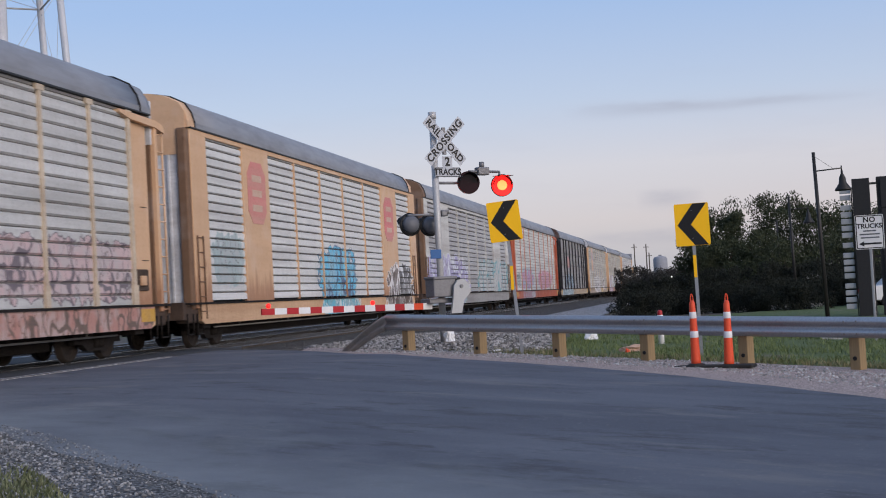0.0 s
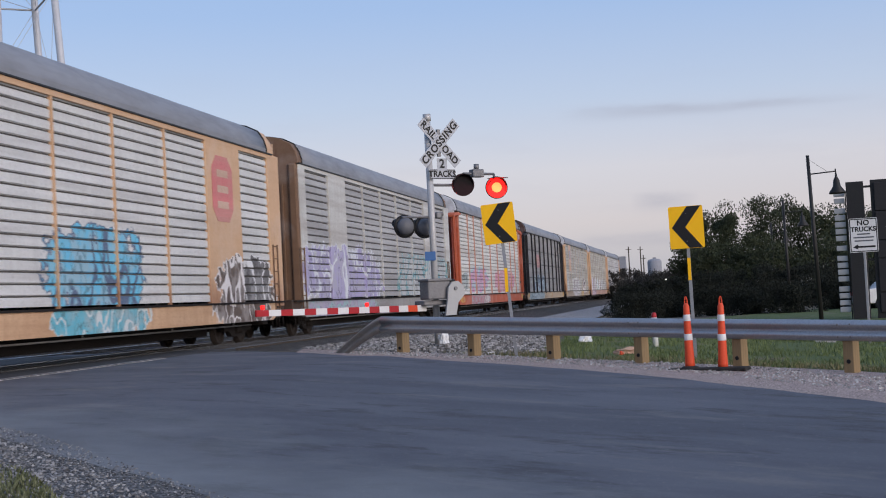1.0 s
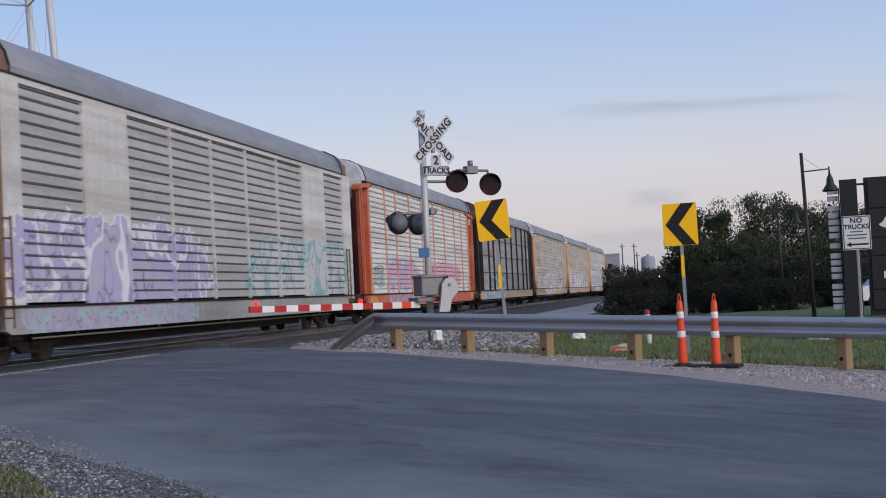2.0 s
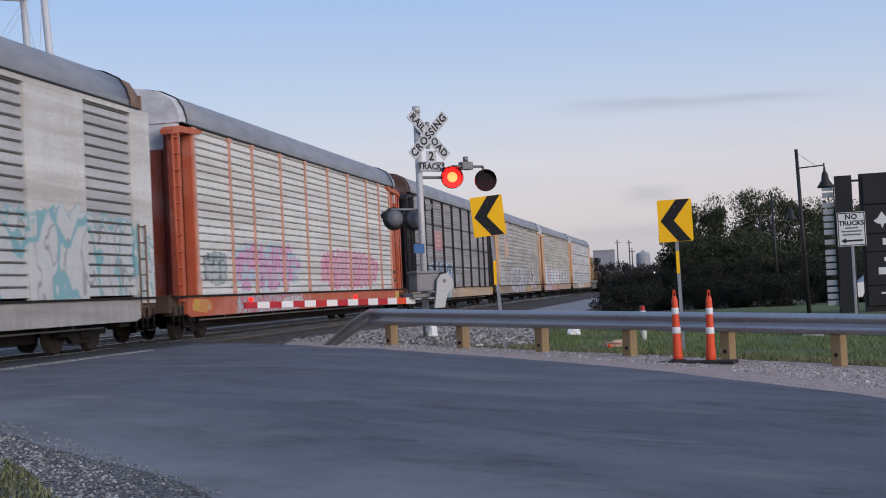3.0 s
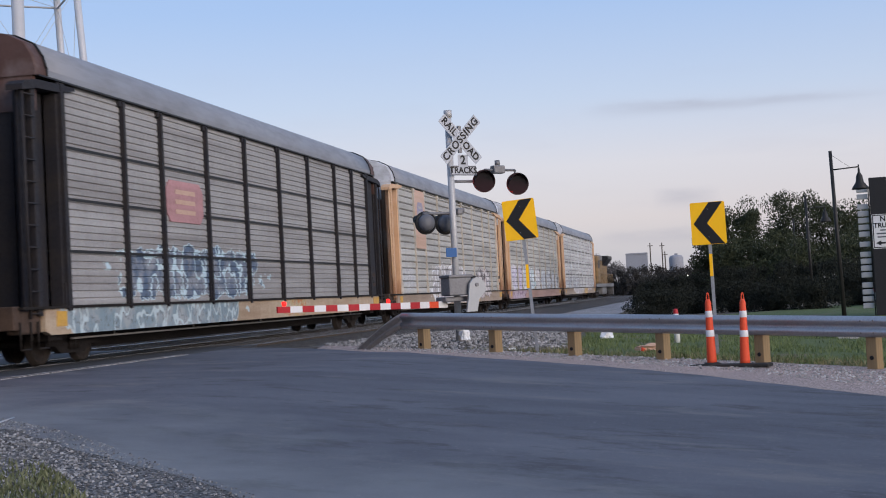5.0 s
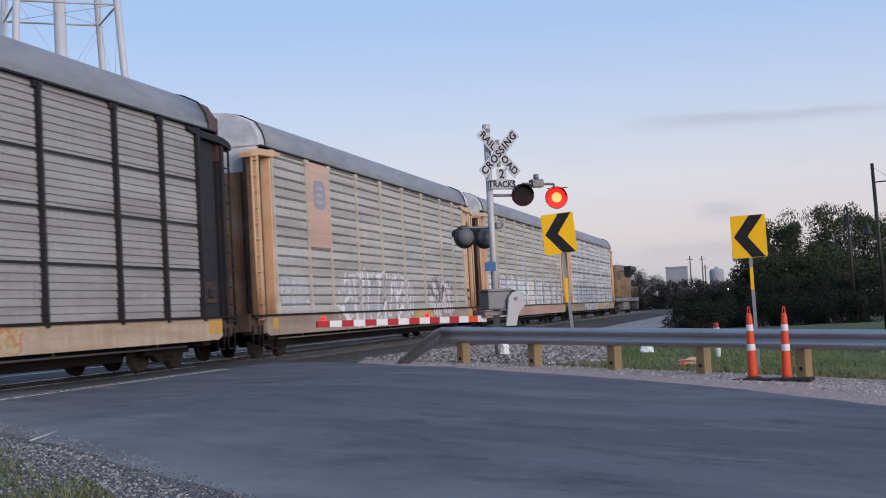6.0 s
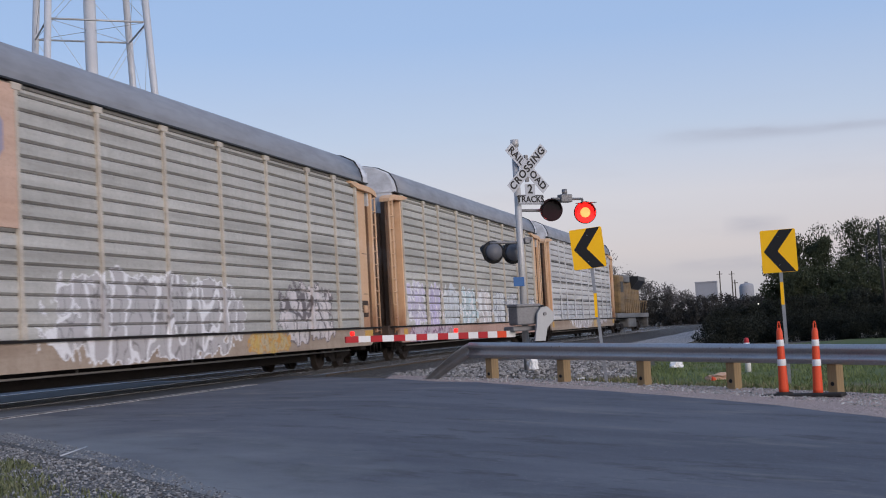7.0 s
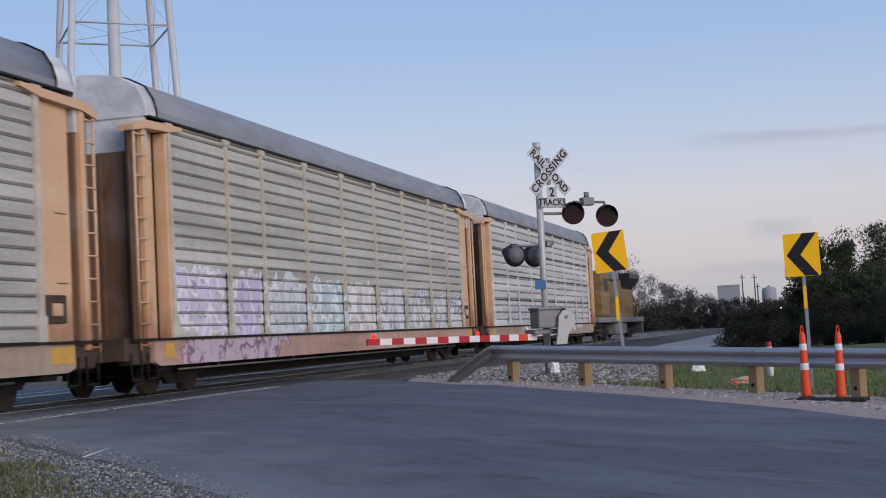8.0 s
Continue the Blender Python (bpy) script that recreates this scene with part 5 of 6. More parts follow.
def tube_marker(m):
    g = thing("traffic_delineator", m, "orange channelizer post with two white bands", "traffic cone", "orange channelizer posts")
    part("tube", lathe([(0.078, 0.03), (0.075, 0.1), (0.062, 0.5), (0.052, 0.8), (0.046, 0.98), (0.028, 1.03)], 20), M["orange"], g)
    for z0, z1 in ((0.45, 0.55), (0.75, 0.85)):
        r0, r1 = 0.0665 - 0.034 * (z0 - 0.45), 0.0665 - 0.034 * (z1 - 0.45)
        part("white_band", lathe([(r0, z0), (r0 + 0.001, z0 + 0.002), (r1 + 0.001, z1 - 0.002), (r1, z1)], 20), M["white"], g)
    lp = bmesh.new()
    pts = [(0.02 * math.cos(a), 1.01 + 0.12 * math.sin(a) ** 0.8) for a in [math.pi * i / 8 for i in range(9)]]
    for p, q in zip(pts, pts[1:]):
        tube(lp, (p[0], 0, p[1]), (q[0], 0, q[1]), 0.01, n=6)
    part("grab_loop", lp, M["orange"], g)
    part("foot", lathe([(0.15, 0.0), (0.14, 0.03), (0.09, 0.05)], 20), M["rubber"], g)
    return g


zt = height(0, 21.6) + 0.03
t1 = tube_marker(pose(-0.3, 21.62, zt, 0, -0.6, 0))
t2 = copy_thing(t1, pose(0.2, 21.45, zt - 0.02, 0, 0.8, 0))
curb = bmesh.new()
box(curb, -0.62, 0.62, -0.16, 0.16, 0.0, 0.055, 0.02)
cu = tagged(part("rubber_curb", curb, M["rubber"]), "flat black rubber base under the channelizer posts", "rubber base")
cu.matrix_basis = pose(-0.02, 21.54, height(0, 21.5) - 0.005, 0, 0, -16)




# ---- the corner with the shopping sign ----
def frame_bm(w, h, t):
    bm = bmesh.new()
    for x0, x1, z0, z1 in ((-w, w, h - t, h), (-w, w, -h, t - h), (-w, t - w, t - h, h - t), (w - t, w, t - h, h - t)):
        box(bm, x0, x1, -0.0058, -0.0046, z0, z1)
    return bm


def no_trucks():
    g = thing("no_trucks_sign", pose(3.53, 31.63, 0, 0, 0, -5), "white no trucks road sign on a steel post", "road sign")
    s = part("sign_plate", plate([(-0.29, -0.38), (0.29, -0.38), (0.305, -0.36), (0.305, 0.36), (0.29, 0.38), (-0.29, 0.38), (-0.305, 0.36), (-0.305, -0.36)], -0.004, 0), M["white"], g)
    s.location = (0, -0.04, 1.92)
    part("border", frame_bm(0.292, 0.368, 0.02), M["black"], s)
    words("NO", 0.16, pose(0, -0.006, 0.27, 90, 0, 0), M["black"], s, spread=1.1)
    words("TRUCKS", 0.145, pose(0, -0.006, 0.13, 90, 0, 0), M["black"], s)
    for k, w in enumerate((0.14, 0.22, 0.2)):
        part("text_bar", B(-w, w, -0.006, -0.0045, 0.01 - k * 0.075, 0.04 - k * 0.075), M["backgrey"], s)
    part("arrow", plate([(-0.24, -0.26), (-0.13, -0.2), (-0.13, -0.24), (0.24, -0.24), (0.24, -0.28), (-0.13, -0.28), (-0.13, -0.32)], -0.006, -0.0045), M["black"], s)
    part("sign_post", B(-0.03, 0.03, -0.035, 0.0, -0.8, 2.25, bev=0.006), M["galv"], g)
    return g


no_trucks()


def pylon_sign():
    """Dark monument sign: a narrow pylon with raised pale blocks up its edge, and a wide tenant board."""
    g = thing("monument_sign", pose(4.93, 48.6, -0.45, 0, 0, -6), "charcoal monument sign with pale blocks and tenant panels", "sign")
    part("pylon", B(0.0, 0.58, -0.2, 0.2, -0.2, 4.72, bev=0.02), M["wallblack"], g)
    for z in (4.5, 2.0):
        part("tie_bar", B(0.56, 0.84, -0.05, 0.05, z, z + 0.07), M["darkmetal"], g)
    part("board_frame", B(0.8, 3.3, -0.1, 0.16, -0.2, 4.75, bev=0.02), M["wallblack"], g)
    z = 4.42
    for word in (2, 5, 1, 4, 4):
        for k in range(word):
            part("raised_block", B(-0.42, -0.06, -0.06, 0.0, z - 0.18, z, bev=0.02), M["blockgrey"], g, "pale raised block")
            z -= 0.235
        z -= 0.11
    part("block_rail", B(-0.05, -0.01, -0.03, 0.03, 0.0, 4.45), M["darkmetal"], g)
    zt = 4.65
    for h in (1.0, 1.0, 0.62, 1.15, 0.7):
        p = part("tenant_panel", B(0.92, 3.2, -0.16, -0.1, zt - h + 0.04, zt, bev=0.012), M["panelblack"], g)
        zt -= h
    # plain emblems and bars where the tenants' marks are
    em = plate([(1.35, 3.2), (1.5, 3.42), (1.65, 3.2), (1.78, 3.12), (1.66, 3.02), (1.56, 3.0), (1.5, 2.84), (1.44, 3.0), (1.34, 3.02), (1.22, 3.12)], -0.172, -0.162)
    part("emblem", em, M["white"], g)
    for x0, x1, z0, z1 in ((1.48, 2.7, 2.28, 2.5), (1.3, 2.9, 1.28, 1.52), (1.5, 1.95, 1.72, 1.86), (1.55, 2.1, 0.98, 1.1), (1.35, 2.6, 0.62, 0.68)):
        part("text_bar", B(x0, x1, -0.17, -0.162, z0, z1), M["white"], g)
    return g


pylon_sign()


def street_lamp(m, top, arm, shade):
    g = thing("street_lamp", m, "dark pole lamp with a bell shade on a side arm", "street lamp", "street lamps")
    part("pole", T((0, 0, -0.5), (0, 0, top), 0.075, 0.055, 12), M["darkmetal"], g)
    bm = bmesh.new()
    tube(bm, (0, 0, top - 0.63), (arm, 0, top - 0.6), 0.022, n=8)
    tube(bm, (0, 0, top - 0.12), (arm * 0.7, 0, top - 0.6), 0.006, n=6)
    tube(bm, (arm, 0, top - 0.52), (arm, 0, top - 0.72), 0.022, n=8)
    part("arm", bm, M["darkmetal"], g)
    sh = part("shade", lathe([(0.03, 0.02), (0.04, -0.1), (0.1, -0.22), (0.13, -0.42), (0.27, -0.62), (0.27, -0.66), (0.2, -0.6)], 20), M["darkmetal"], g)
    sh.location = (arm, 0, top - 0.68)
    return g


street_lamp(pose(3.68, 46.4, 0.0, 0, -1.4, 0), 5.1, 0.85, 1)
street_lamp(pose(3.95, 67.0, 0.0, 0, -1.0, 0), 4.9, 0.85, 1)
street_lamp(pose(4.3, 87.0, 0.0, 0, -1.0, 0), 4.7, 0.85, 1)


# ---- trees ----
def leaf_clump(bm, c, r, rnd, count, size):
    for _ in range(count):
        d = Vector((rnd.gauss(0, 1), rnd.gauss(0, 1), rnd.gauss(0, 1)))
        d.normalize()
        p = c + d * r * rnd.uniform(0.45, 1.08)
        q = Euler((rnd.uniform(0, 6.3), rnd.uniform(0, 6.3), rnd.uniform(0, 6.3))).to_matrix()
        s = size * rnd.uniform(0.6, 1.5)
        v = [bm.verts.new(p + q @ Vector(k)) for k in ((-s, 0, 0), (0, -s * 0.45, 0.1 * s), (s, 0, 0), (0, s * 0.45, 0.1 * s))]
        bm.faces.new(v)


def tree(x, y, tall, wide, seed, label, leaves=4200, size=0.16, leaf="leaf", bare=False, crown0=0.12, name="tree", z0=-0.45):
    rnd = random.Random(seed)
    g = thing(name, pose(x, y, z0), label, "tree" if name == "tree" else "bush", "trees by the railway")
    tr = bmesh.new()
    tips = []

    def limb(p, d, r, length, depth):
        q = p + d * length
        tube(tr, p, q, r, r * 0.62, 7 if depth < 2 else 5, caps=False)
        if depth >= 3:
            tips.append(q)
            return
        for _ in range(3 if depth else 5):
            e = (d + Vector((rnd.uniform(-1, 1) * wide / tall * 1.4, rnd.uniform(-1, 1) * wide / tall * 1.4, rnd.uniform(-0.15, 0.5)))).normalized()
            limb(p + d * length * rnd.uniform(0.6, 1.0), e, r * 0.58, length * rnd.uniform(0.55, 0.85), depth + 1)
        tips.append(q)
    limb(Vector((0, 0, -0.3)), Vector((rnd.uniform(-0.1, 0.1), rnd.uniform(-0.1, 0.1), 1)).normalized(), tall * 0.03, tall * 0.3, 0)
    part("trunk", tr, M["bark"], g)
    cr = bmesh.new()
    k = 46
    for i in range(k):
        a, u = rnd.uniform(0, 6.283), rnd.random()
        h = crown0 + (0.93 - crown0) * rnd.random()
        shape = math.sin(math.pi * min(1, (h - crown0 * 0.3) / (1.02 - crown0 * 0.3)) ** 0.8) ** 0.55
        rad = wide * 0.5 * shape * math.sqrt(u)
        c = Vector((rad * math.cos(a), rad * math.sin(a), tall * h))
        leaf_clump(cr, c, wide * rnd.uniform(0.07, 0.15), rnd, leaves // k, size)
    for q in tips:
        if q.z < tall * 1.03:
            leaf_clump(cr, q, wide * 0.06, rnd, 6 if bare else 14, size)
    part("crown", cr, M[leaf], g)
    return g


DARK_TREE = "dark evergreen tree with a dense uneven crown"
for i, (x, y, h, w) in enumerate(((-0.5, 90, 4.9, 4.2), (1.0, 91, 6.4, 5.0), (2.7, 92, 7.2, 6.0), (5.2, 93, 7.0, 6.5), (7.6, 92.5, 6.4, 6.0), (10.2, 94, 5.8, 6.5), (12.5, 95, 5.6, 7.0), (17, 97, 6.0, 8.0))):
    tree(x, y, h, w, 1 + i, DARK_TREE, 15000, 0.075)
for i, (x, y, h, w) in enumerate(((1.2, 84, 3.9, 4.6), (4.4, 84, 4.2, 5.0), (8.0, 86, 4.0, 5.5))):
    tree(x, y, h, w, 20 + i, "dark green undergrowth in front of the trees", 9000, 0.075, name="bush", crown0=0.02)
BUSH = "dry dark thicket bush beside the railway"
for i, (x, y, h, w) in enumerate(((-4.0, 80, 1.6, 3.0), (-2.4, 78, 1.9, 3.6), (-0.6, 78, 2.1, 3.8), (1.4, 78, 2.2, 4.0), (3.6, 78, 2.3, 4.0), (6.0, 78, 2.3, 4.5), (8.6, 80, 2.3, 4.5), (11.5, 82, 2.4, 5.0))):
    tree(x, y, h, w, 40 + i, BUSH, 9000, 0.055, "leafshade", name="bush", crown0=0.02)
for i, (x, y, h, w) in enumerate(((-5.8, 130, 2.6, 5), (-3.5, 128, 2.9, 6), (-1.0, 130, 3.0, 6), (2.0, 130, 3.0, 7))):
    tree(x, y, h, w, 50 + i, BUSH, 6000, 0.08, "leafdry", name="bush", crown0=0.02)
for i in range(15):
    tree(-33 + 2.1 * i, 188 + (i * 7) % 5, 3.4 + (i * 5) % 4 * 0.4, 4.6, 90 + i, "dark leafless hedge along the far side of the lane", 2600, 0.12, "leafdry", name="bush", crown0=0.0)
tree(-27.5, 205, 12.5, 8, 130, "tall bare tree with a thin crown of twigs", 500, 0.12, "twigs", bare=True, crown0=0.5)
for i, (x, h) in enumerate(((-3.1, 1.1), (-1.6, 1.3), (0.2, 1.4), (2.0, 1.4), (3.8, 1.5), (5.6, 1.5), (7.6, 1.5), (9.8, 1.6))):
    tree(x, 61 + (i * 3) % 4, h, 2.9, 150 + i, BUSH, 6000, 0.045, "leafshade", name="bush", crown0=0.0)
FAR = "bare winter tree in a far hedgerow"
for i, (x, y, h, w) in enumerate(((-27.5, 196, 9.6, 8), (-24.2, 201, 8.2, 8), (-21, 203, 7.0, 8), (-18, 204, 5.8, 7.5), (-14.8, 205, 4.6, 7.5), (-11.5, 206, 3.9, 7), (-8.5, 207, 3.4, 7), (-5.5, 208, 3.4, 7), (-31, 198, 9.8, 9), (-36, 200, 10, 10), (-42, 204, 10, 10), (-2, 208, 4, 8))):
    tree(x, y, h, w, 60 + i, FAR, 6500, 0.1, "twigs", bare=True, crown0=0.02)

# ---- distance ----
def water_tower():
    """Silver water tower on splayed legs round a central riser."""
    c = Vector((-68.1, 124.8, 0))
    g = thing("water_tower", pose(*c), "silver water tower on tall braced tubular legs", "water tower")
    part("riser", T((0, 0, -0.5), (0, 0, 44), 0.62, n=20), M["tower"], g, smooth=False)
    legs = []
    for k in range(4):
        a = radians(-7 + 90 * k)
        d = Vector((math.cos(a), math.sin(a), 0))
        p, q = d * 9.3 + Vector((0, 0, -0.5)), d * 6.1 + Vector((0, 0, 44))
        legs.append((p, q))
        part("leg", T(p, q, 0.36, n=14), M["tower"], g)
    for z in (16.5, 33.4):
        for k in range(4):
            (p, q), (r, s) = legs[k], legs[(k + 1) % 4]
            u = (z + 0.5) / 44.5
            part("strut", T(p.lerp(q, u), r.lerp(s, u), 0.1, n=8), M["steelgrey"], g)
            part("tie_rod", T(p.lerp(q, u), (0, 0, z), 0.03, n=5), M["steelgrey"], g)
    for z0, z1 in ((0, 16.5), (16.5, 33.4), (33.4, 44)):
        for k in range(4):
            (p, q), (r, s) = legs[k], legs[(k + 1) % 4]
            u, v = (z0 + 0.5) / 44.5, (z1 + 0.5) / 44.5
            part("brace_rod", T(p.lerp(q, u), r.lerp(s, v), 0.025, n=5), M["tower"], g)
            part("brace_rod", T(r.lerp(s, u), p.lerp(q, v), 0.025, n=5), M["tower"], g)
    part("tank", lathe([(0.7, 42.5), (3.5, 43.2), (6.2, 45.5), (7.0, 48.5), (6.6, 51.0), (4.5, 53.5), (1.5, 54.8)], 32), M["tower"], g)
    return g


water_tower()


def far_things():
    silo = thing("concrete_silo", pose(-21.3, 607, -0.5), "pale round concrete silo far beyond the fields", "silo")
    part("shell", lathe([(3.1, 0), (3.1, 13.2), (2.6, 14.2), (1.2, 14.5)], 24), M["farwall"], silo)
    part("headhouse", B(-0.7, 0.7, -0.7, 0.7, 14.3, 15.2), M["farwall"], silo)
    blk = thing("far_building", pose(-38.7, 612, -0.5), "pale blocky industrial building in the distance", "building")
    part("wall", B(-4.6, 4.6, -4, 4, 0, 15.8), M["farwall"], blk)
    part("roof_edge", B(-4.7, 4.7, -4.2, 4.2, 15.8, 16.4), M["farwall"], blk)
    for x, y, h in ((-25.8, 484, 16.7), (-21.7, 484.5, 16.5), (-20.8, 485, 13.4), (-9, 500, 9), (-5, 520, 8), (-2, 510, 9)):
        p = thing("utility_pole", pose(x, y, -0.5), "thin dark utility pole in the distance", "utility pole", "far utility poles")
        part("pole", T((0, 0, 0), (0, 0, h), 0.25, 0.18, 8), M["bark"], p)
        part("crossarm", B(-1.0, 1.0, -0.1, 0.1, h - 1.2, h - 1.0), M["bark"], p)


far_things()



# ---- loose stones, grass and litter ----
def inside(x, y, poly):
    hit = False
    for (x0, y0), (x1, y1) in zip(poly, poly[1:] + poly[:1]):
        if (y0 > y) != (y1 > y) and x < (x1 - x0) * (y - y0) / (y1 - y0) + x0:
            hit = not hit
    return hit


def scatter_stones(name, poly, count, lo, hi, material, label, seed, lift=0.0):
    rnd = random.Random(seed)
    xs, ys = [p[0] for p in poly], [p[1] for p in poly]
    verts, faces = [], []
    made = 0
    shape = [(0, 0, 1), (1, 0, 0), (0, 1, 0), (-1, 0, 0), (0, -1, 0), (0, 0, -0.6)]
    tri = [(0, 1, 2), (0, 2, 3), (0, 3, 4), (0, 4, 1), (5, 2, 1), (5, 3, 2), (5, 4, 3), (5, 1, 4)]
    while made < count:
        x, y = rnd.uniform(min(xs), max(xs)), rnd.uniform(min(ys), max(ys))
        if not inside(x, y, poly):
            continue
        r = lo + (hi - lo) * rnd.random() ** 2
        q = Euler((rnd.uniform(0, 6), rnd.uniform(0, 6), rnd.uniform(0, 6))).to_matrix()
        b = len(verts)
        z = height(x, y) + lift + r * 0.3
        for v in shape:
            p = q @ (Vector(v) * r * rnd.uniform(0.6, 1.2))
            verts.append((x + p.x, y + p.y, z + p.z * 0.75))
        faces += [tuple(b + i for i in t) for t in tri]
        made += 1
    me = bpy.data.meshes.new(name)
    me.from_pydata(verts, [], faces)
    me.materials.append(material)
    return tagged(new(name, me), label, "stones", kind="stuff")


def pebble_mat(name, light, dark):
    m, n, l, b = nodes_of(name, 0.9)
    g = n.new("ShaderNodeNewGeometry").outputs["Random Per Island"]
    vec = n.new("ShaderNodeTexCoord").outputs["Object"]
    c = mixed(n, l, g, dark, light)
    c = mixed(n, l, ramp(n, l, noise_node(n, l, vec, 40, 3), 0.45, 0.7, 0, 0.4), c, dark)
    l.new(c, b.inputs["Base Color"])
    return m


verge_stone = pebble_mat("verge_chips", (0.4, 0.4, 0.4), (0.05, 0.05, 0.052))
pale_stone = pebble_mat("pale_limestone_chips", (0.62, 0.6, 0.57), (0.16, 0.15, 0.145))
grey_stone = pebble_mat("grey_ballast_chips", (0.44, 0.42, 0.4), (0.07, 0.066, 0.062))
scatter_stones("verge_stones", [(-3.4, 8.2), (-4.7, 9.75), (-5.7, 10.7), (-7.6, 12.4), (-10, 14.8), (-10.5, 12), (-7.5, 8.5), (-4.5, 6.8)], 20000, 0.005, 0.023, verge_stone, "loose pale limestone chips on the verge", 11, 0.008)
scatter_stones("kerb_grit", [(-2.9, 8.3), (-4.25, 9.7), (-5.4, 10.95), (-7.2, 12.7), (-9.7, 15.3), (-9.9, 14.8), (-5.7, 10.7), (-3.4, 8.4)], 2600, 0.004, 0.014, verge_stone, "stray grit along the edge of the asphalt", 15, 0.012)
scatter_stones("roadside_grit", [(-8, 28), (-6.6, 25.8), (-2.6, 23.0), (0.2, 20.3), (2.2, 17.4), (3.4, 19), (0.4, 22.8), (-3.0, 25.0), (-6.2, 27.2)], 4200, 0.006, 0.03, pale_stone, "scattered grit on the gravel shoulder", 12, 0.008)
scatter_stones("ballast_stones", [(-9.4, 30.8), (-6.4, 26.9), (-4.4, 25.6), (-3.1, 27.4), (-3.4, 31), (-4.4, 38), (-9.4, 42)], 9000, 0.02, 0.07, grey_stone, "crushed grey ballast stones beside the track", 13, 0.004)
scatter_stones("track_stones", [(-13.2, 33.5), (-9.5, 31.5), (-9.4, 60), (-13.4, 60)], 6000, 0.02, 0.06, grey_stone, "crushed ballast stones along the sleepers", 14, -0.2)


def grass_field(name, poly, count, tall, material, label, seed, patchy=0.0, sunk=0.05):
    rnd = random.Random(seed)
    xs, ys = [p[0] for p in poly], [p[1] for p in poly]
    verts, faces = [], []
    made = tries = 0
    while made < count and tries < count * 12:
        tries += 1
        x, y = rnd.uniform(min(xs), max(xs)), rnd.uniform(min(ys), max(ys))
        if not inside(x, y, poly) or noise.noise(Vector((x * 0.8, y * 0.8, seed))) + rnd.uniform(-0.3, 0.3) < patchy:
            continue
        z, h, w, a = height(x, y) - sunk, tall * rnd.uniform(0.4, 1.2), rnd.uniform(0.006, 0.012), rnd.uniform(0, 6.28)
        lx, ly = rnd.gauss(0, 0.4) * h, rnd.gauss(0, 0.4) * h
        b = len(verts)
        verts += [(x - w * math.cos(a), y - w * math.sin(a), z), (x + w * math.cos(a), y + w * math.sin(a), z), (x + lx * 0.4 + w * 0.7 * math.cos(a), y + ly * 0.4 + w * 0.7 * math.sin(a), z + h * 0.6), (x + lx * 0.4 - w * 0.7 * math.cos(a), y + ly * 0.4 - w * 0.7 * math.sin(a), z + h * 0.6), (x + lx, y + ly, z + h)]
        faces += [(b, b + 1, b + 2, b + 3), (b + 3, b + 2, b + 4)]
        made += 1
    me = bpy.data.meshes.new(name)
    me.from_pydata(verts, [], faces)
    me.materials.append(material)
    return tagged(new(name, me), label, "grass", kind="stuff")


blade = pebble_mat("grass_blade_mix", (0.2, 0.24, 0.1), (0.07, 0.1, 0.035))
verge_blade = pebble_mat("verge_grass_mix", (0.2, 0.21, 0.12), (0.06, 0.075, 0.032))
dry = pebble_mat("dry_grass_mix", (0.3, 0.26, 0.16), (0.09, 0.11, 0.04))
grass_field("grass", [(-3.4, 25.6), (0.6, 22.9), (5.0, 20.0), (9, 20), (12, 44), (-4.6, 44), (-3.4, 33)], 42000, 0.13, blade, "short spring grass behind the guardrail", 21, -0.12)
grass_field("dry_grass", [(-5.2, 26.2), (-2.4, 24.8), (0.6, 22.9), (3.4, 21), (3.6, 22), (-2.2, 26.2), (-4.4, 27.4)], 3500, 0.12, dry, "dry grass along the guardrail posts", 22, -0.1)
grass_field("verge_grass", [(-3.7, 7.6), (-4.9, 9.25), (-6.2, 10.6), (-8.6, 12.7), (-11, 14.4), (-11.5, 12), (-7.5, 8), (-5, 6)], 30000, 0.07, verge_blade, "sparse grass tufts in the gravel verge", 23, -0.14, 0.012)


def crumpled(name, m, size, material, label, category, seed, flat=0.6):
    rnd = random.Random(seed)
    bm = bmesh.new()
    bmesh.ops.create_icosphere(bm, subdivisions=3, radius=1.0)
    for v in bm.verts:
        k = 1 + 0.55 * noise.noise(v.co * 1.6 + Vector((seed, 0, 0))) + 0.3 * noise.noise(v.co * 4 + Vector((0, seed, 0)))
        v.co = Vector((v.co.x * size[0] * k, v.co.y * size[1] * k, max(v.co.z * size[2] * k, -size[2] * 0.3)))
    ob = tagged(part(name, bm, material), label, category)
    ob.matrix_basis = m
    return ob


crumpled("plastic_bag", pose(-5.62, 29.05, height(-5.6, 29) + 0.14, 0, 0, 20), (0.12, 0.1, 0.2), M["bag"], "white plastic bag caught at the signal mast", "plastic bag", 3)
crumpled("plastic_bag", pose(-2.78, 31.5, height(-2.8, 31.5) + 0.07, 0, 0, 50), (0.17, 0.12, 0.13), M["bag"], "crumpled white plastic bag in the grass", "plastic bag", 5)
crumpled("torn_cardboard", pose(-1.5, 26.6, height(-1.5, 26.6) + 0.03, 0, 0, 10), (0.26, 0.14, 0.09), M["card"], "torn brown cardboard lying in the grass", "cardboard", 7)
crumpled("orange_wrapper", pose(-1.62, 25.95, height(-1.6, 25.9) + 0.03, 0, 0, 10), (0.045, 0.035, 0.055), M["orange"], "small orange wrapper in the grass", "litter", 9)
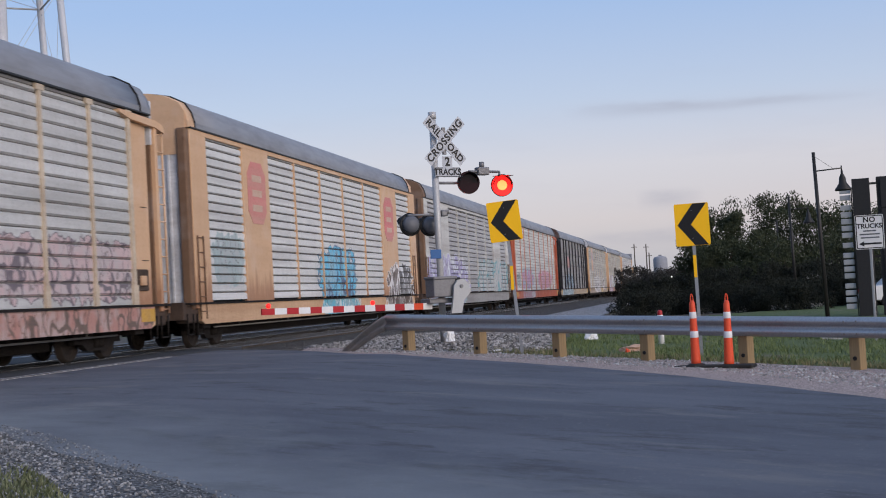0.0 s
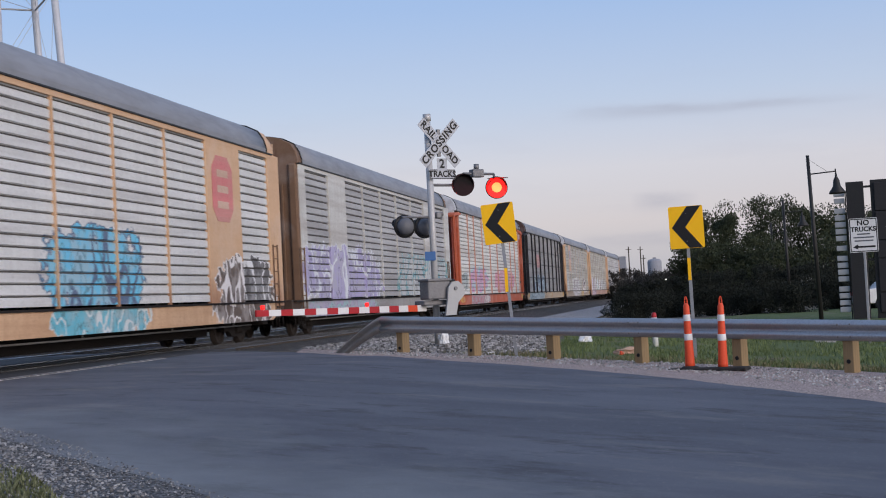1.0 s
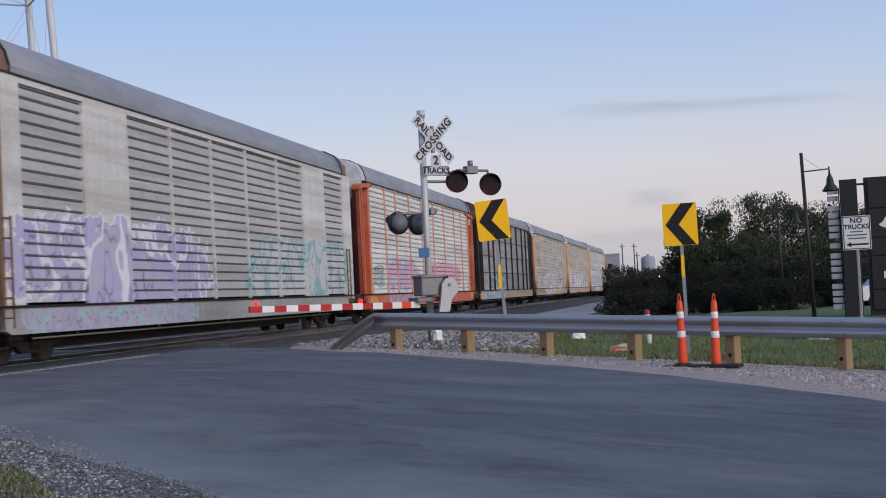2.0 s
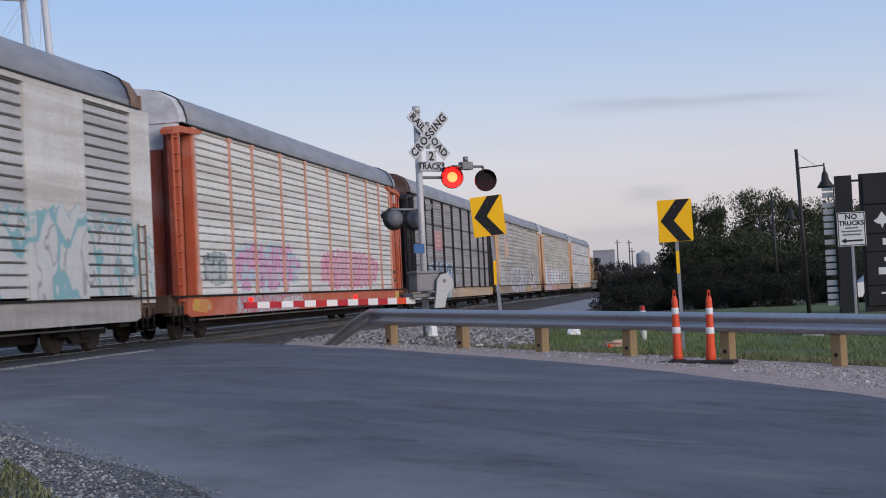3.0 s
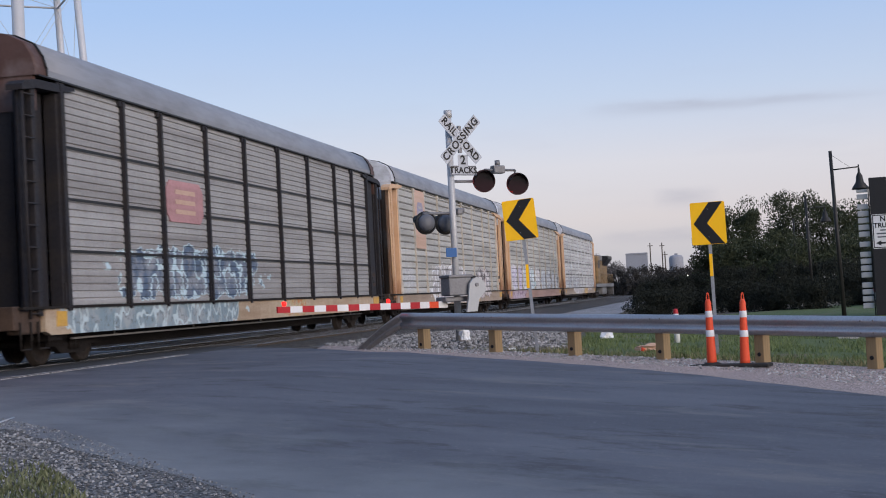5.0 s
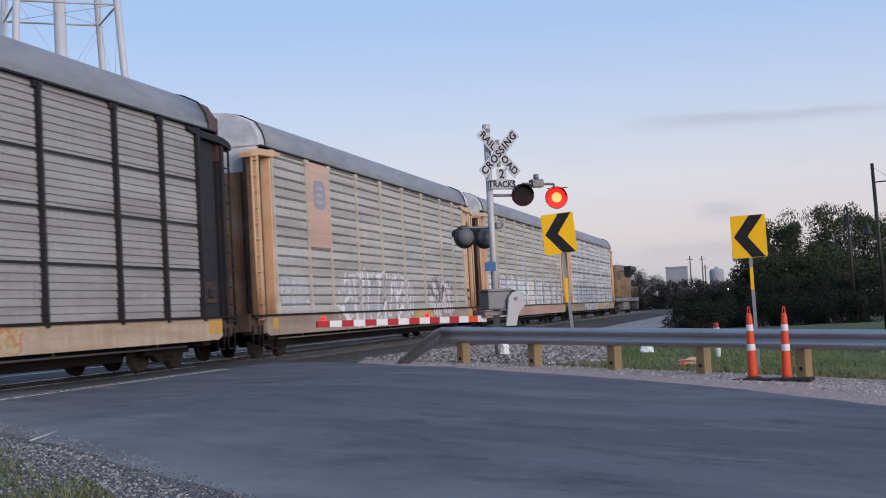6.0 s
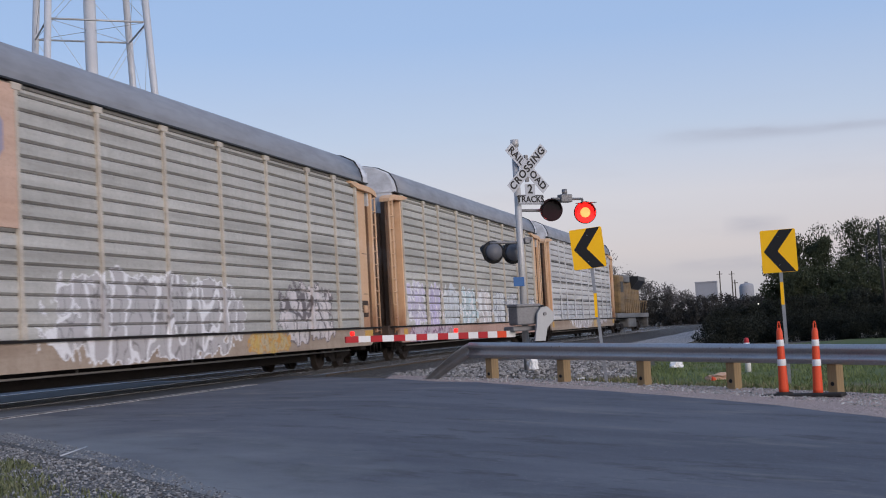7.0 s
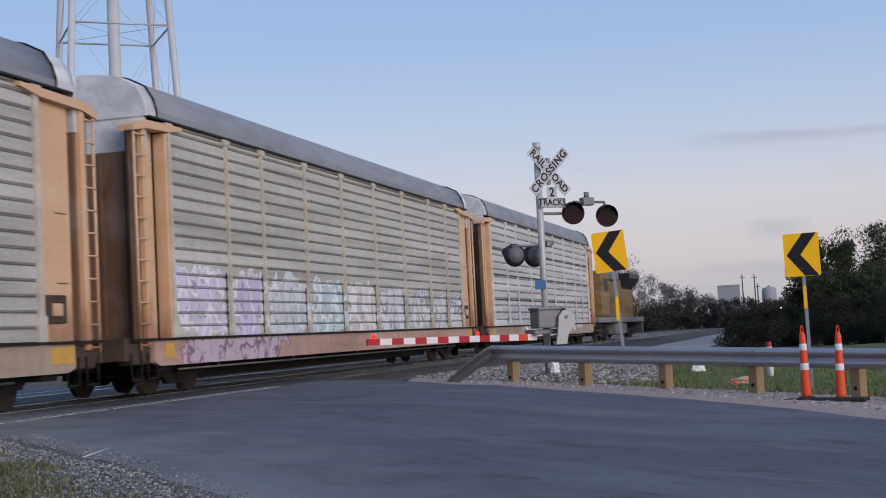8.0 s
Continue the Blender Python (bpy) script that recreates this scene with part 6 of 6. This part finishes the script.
crumpled("orange_flag", pose(-1.93, 35.6, height(-1.9, 35.6) + 0.1, 0, 0, 10), (0.09, 0.03, 0.1), M["orange"], "small orange utility flag in the grass", "litter", 10)
crumpled("paper_scrap", pose(-4.2, 26.4, height(-4.2, 26.4) + 0.0, 0, 0, 30), (0.16, 0.06, 0.03), M["white"], "grey scrap of paper on the gravel", "litter", 12)


def marker_post():
    """A white plastic pipeline marker with a red cap."""
    g = thing("marker_post", pose(-1.14, 30.3, height(-1.1, 30.3) - 0.1), "white plastic marker post with a red cap", "marker post")
    part("tube", T((0, 0, 0), (0, 0, 0.72), 0.065, 0.065, 16), M["bag"], g)
    part("cap", lathe([(0.05, 0.7), (0.058, 0.73), (0.052, 0.8), (0.03, 0.83)], 16), M["redtape"], g)
    return g


marker_post()


def meter_box():
    g = thing("utility_pedestal", pose(2.67, 33.0, height(2.67, 33) - 0.1), "short pale utility pedestal in the grass", "utility box")
    part("case", B(-0.24, 0.24, -0.2, 0.2, 0, 0.5, bev=0.03), M["steelgrey"], g)
    part("lid", B(-0.26, 0.26, -0.22, 0.22, 0.48, 0.56, bev=0.02), M["white"], g)
    return g


meter_box()


def parked_car(m, paint, label):
    """A parked saloon: body, glasshouse, lamps and wheels; x runs along it."""
    g = thing("parked_car", m, label, "car", "parked cars")
    body = plate([(-2.2, 0.35), (-2.25, 0.7), (-2.1, 0.95), (-1.5, 1.02), (-0.9, 1.42), (0.5, 1.45), (1.2, 1.0), (2.0, 0.88), (2.2, 0.7), (2.2, 0.35)], -0.85, 0.85)
    bmesh.ops.bevel(body, geom=body.edges[:], offset=0.05, segments=2, affect="EDGES", profile=0.5)
    part("body", body, paint, g)
    for s in (-1, 1):
        part("side_window", plate([(-1.3, 1.04), (-0.82, 1.36), (0.42, 1.39), (1.0, 1.04)], *sorted((s * 0.845, s * 0.857))), M["black"], g)
        part("headlight", B(2.1, 2.2, *sorted((s * 0.5, s * 0.8)), 0.65, 0.8, bev=0.02), M["white"], g)
        part("taillight", B(-2.27, -2.17, *sorted((s * 0.5, s * 0.8)), 0.7, 0.85, bev=0.02), M["redtape"], g)
        for x in (-1.35, 1.35):
            w = part("wheel", lathe([(0.2, -0.1), (0.31, -0.1), (0.33, -0.06), (0.33, 0.06), (0.31, 0.1), (0.2, 0.1)], 20, axis="Y"), M["rubber"], g)
            w.location = (x, s * 0.76, 0.33)
            part("rim", lathe([(0.05, -0.105), (0.2, -0.105), (0.2, 0.105), (0.05, 0.105)], 14, axis="Y"), M["galv"], w)
    return g


car_white = worn("white_car_paint", (0.7, 0.7, 0.7), (0.6, 0.6, 0.6), 0.25, 0.0, 1.0, 30, 0.02, 0.2)
car_red = worn("red_car_paint", (0.3, 0.03, 0.04), (0.2, 0.02, 0.03), 0.25, 0.0, 1.0, 30, 0.02, 0.2)
parked_car(pose(8.6, 62, -0.5, 0, 0, 10), car_white, "white saloon parked behind the monument sign")
parked_car(pose(11.5, 72.0, -0.5, 0, 0, 30), car_red, "red saloon parked by the monument sign")
far_lamps = thing("far_yard_lamps", pose(-3.45, 125, 0), "distant white yard lamps over the trees", "lamp")
for x, z in ((0, 1.75), (0.93, 1.7)):
    part("lamp_head", lathe([(0.03, z - 0.06), (0.075, z), (0.03, z + 0.06)], 10), M["yardlamp"], far_lamps).location = (x, 0, 0)
part("mast", T((0, 0, -0.5), (0, 0, 1.7), 0.03), M["bark"], far_lamps)
part("mast", T((0.93, 0, -0.5), (0.93, 0, 1.65), 0.03), M["bark"], far_lamps)

stick = part("plastic_stick", T((-6.96, 11.85, height(-6.96, 11.85) + 0.03), (-7.07, 12.55, height(-7.07, 12.55) + 0.05), 0.008, 0.006, 8), M["signgrey"])
tagged(stick, "thin white plastic stick lying on the gravel", "litter")


# ---- what moves ----
def gap_at(n, t):
    """Where the n-th coupling of the train is at t seconds."""
    return 31.636 + CAR_L * n - 19.038 * t + 0.0135 * t * t


def motions():
    times = [0.5 * i for i in range(17)]
    for k, car in enumerate(cars):
        walk(car, [(t, pose(TRACK_X, gap_at(k - 1, t) + 0.55, 0)) for t in times])
    walk(loco, [(t, pose(TRACK_X, gap_at(7, t) + 0.9, 0)) for t in times])
    # wheels roll on the rails: one row a thirtieth of a second
    spin = [i / 30.0 for i in range(241)]
    for ws in WHEELS:
        y, base = ws.location.y, ws.location.copy()
        rolled = [(gap_at(0, 0.0) - gap_at(0, t)) / 0.46 for t in spin]
        walk(ws, [(t, Matrix.Translation(base) @ Matrix.Rotation(a, 4, "X")) for t, a in zip(spin, rolled)])
    for flap, on in ((flap_left, LEFT_ON), (flap_right, RIGHT_ON)):
        rows, state = [], None
        for a, b in on:
            rows += [(a, 0.0), (a + 0.034, 44.0), (a + 0.067, 88.0), (b, 88.0), (b + 0.034, 44.0), (b + 0.067, 0.0)]
        rows = [r for r in rows if 0.0 < r[0] < 8.0]
        first = 88.0 if any(a <= 0.0 < b for a, b in on) else 0.0
        last = 88.0 if any(a <= 8.0 < b for a, b in on) else 0.0
        rows = [(0.0, first)] + rows + [(8.0, last)]
        rest = flap.matrix_basis.copy()
        walk(flap, [(t, rest @ pose(0, 0, 0, -a)) for t, a in rows])


motions()
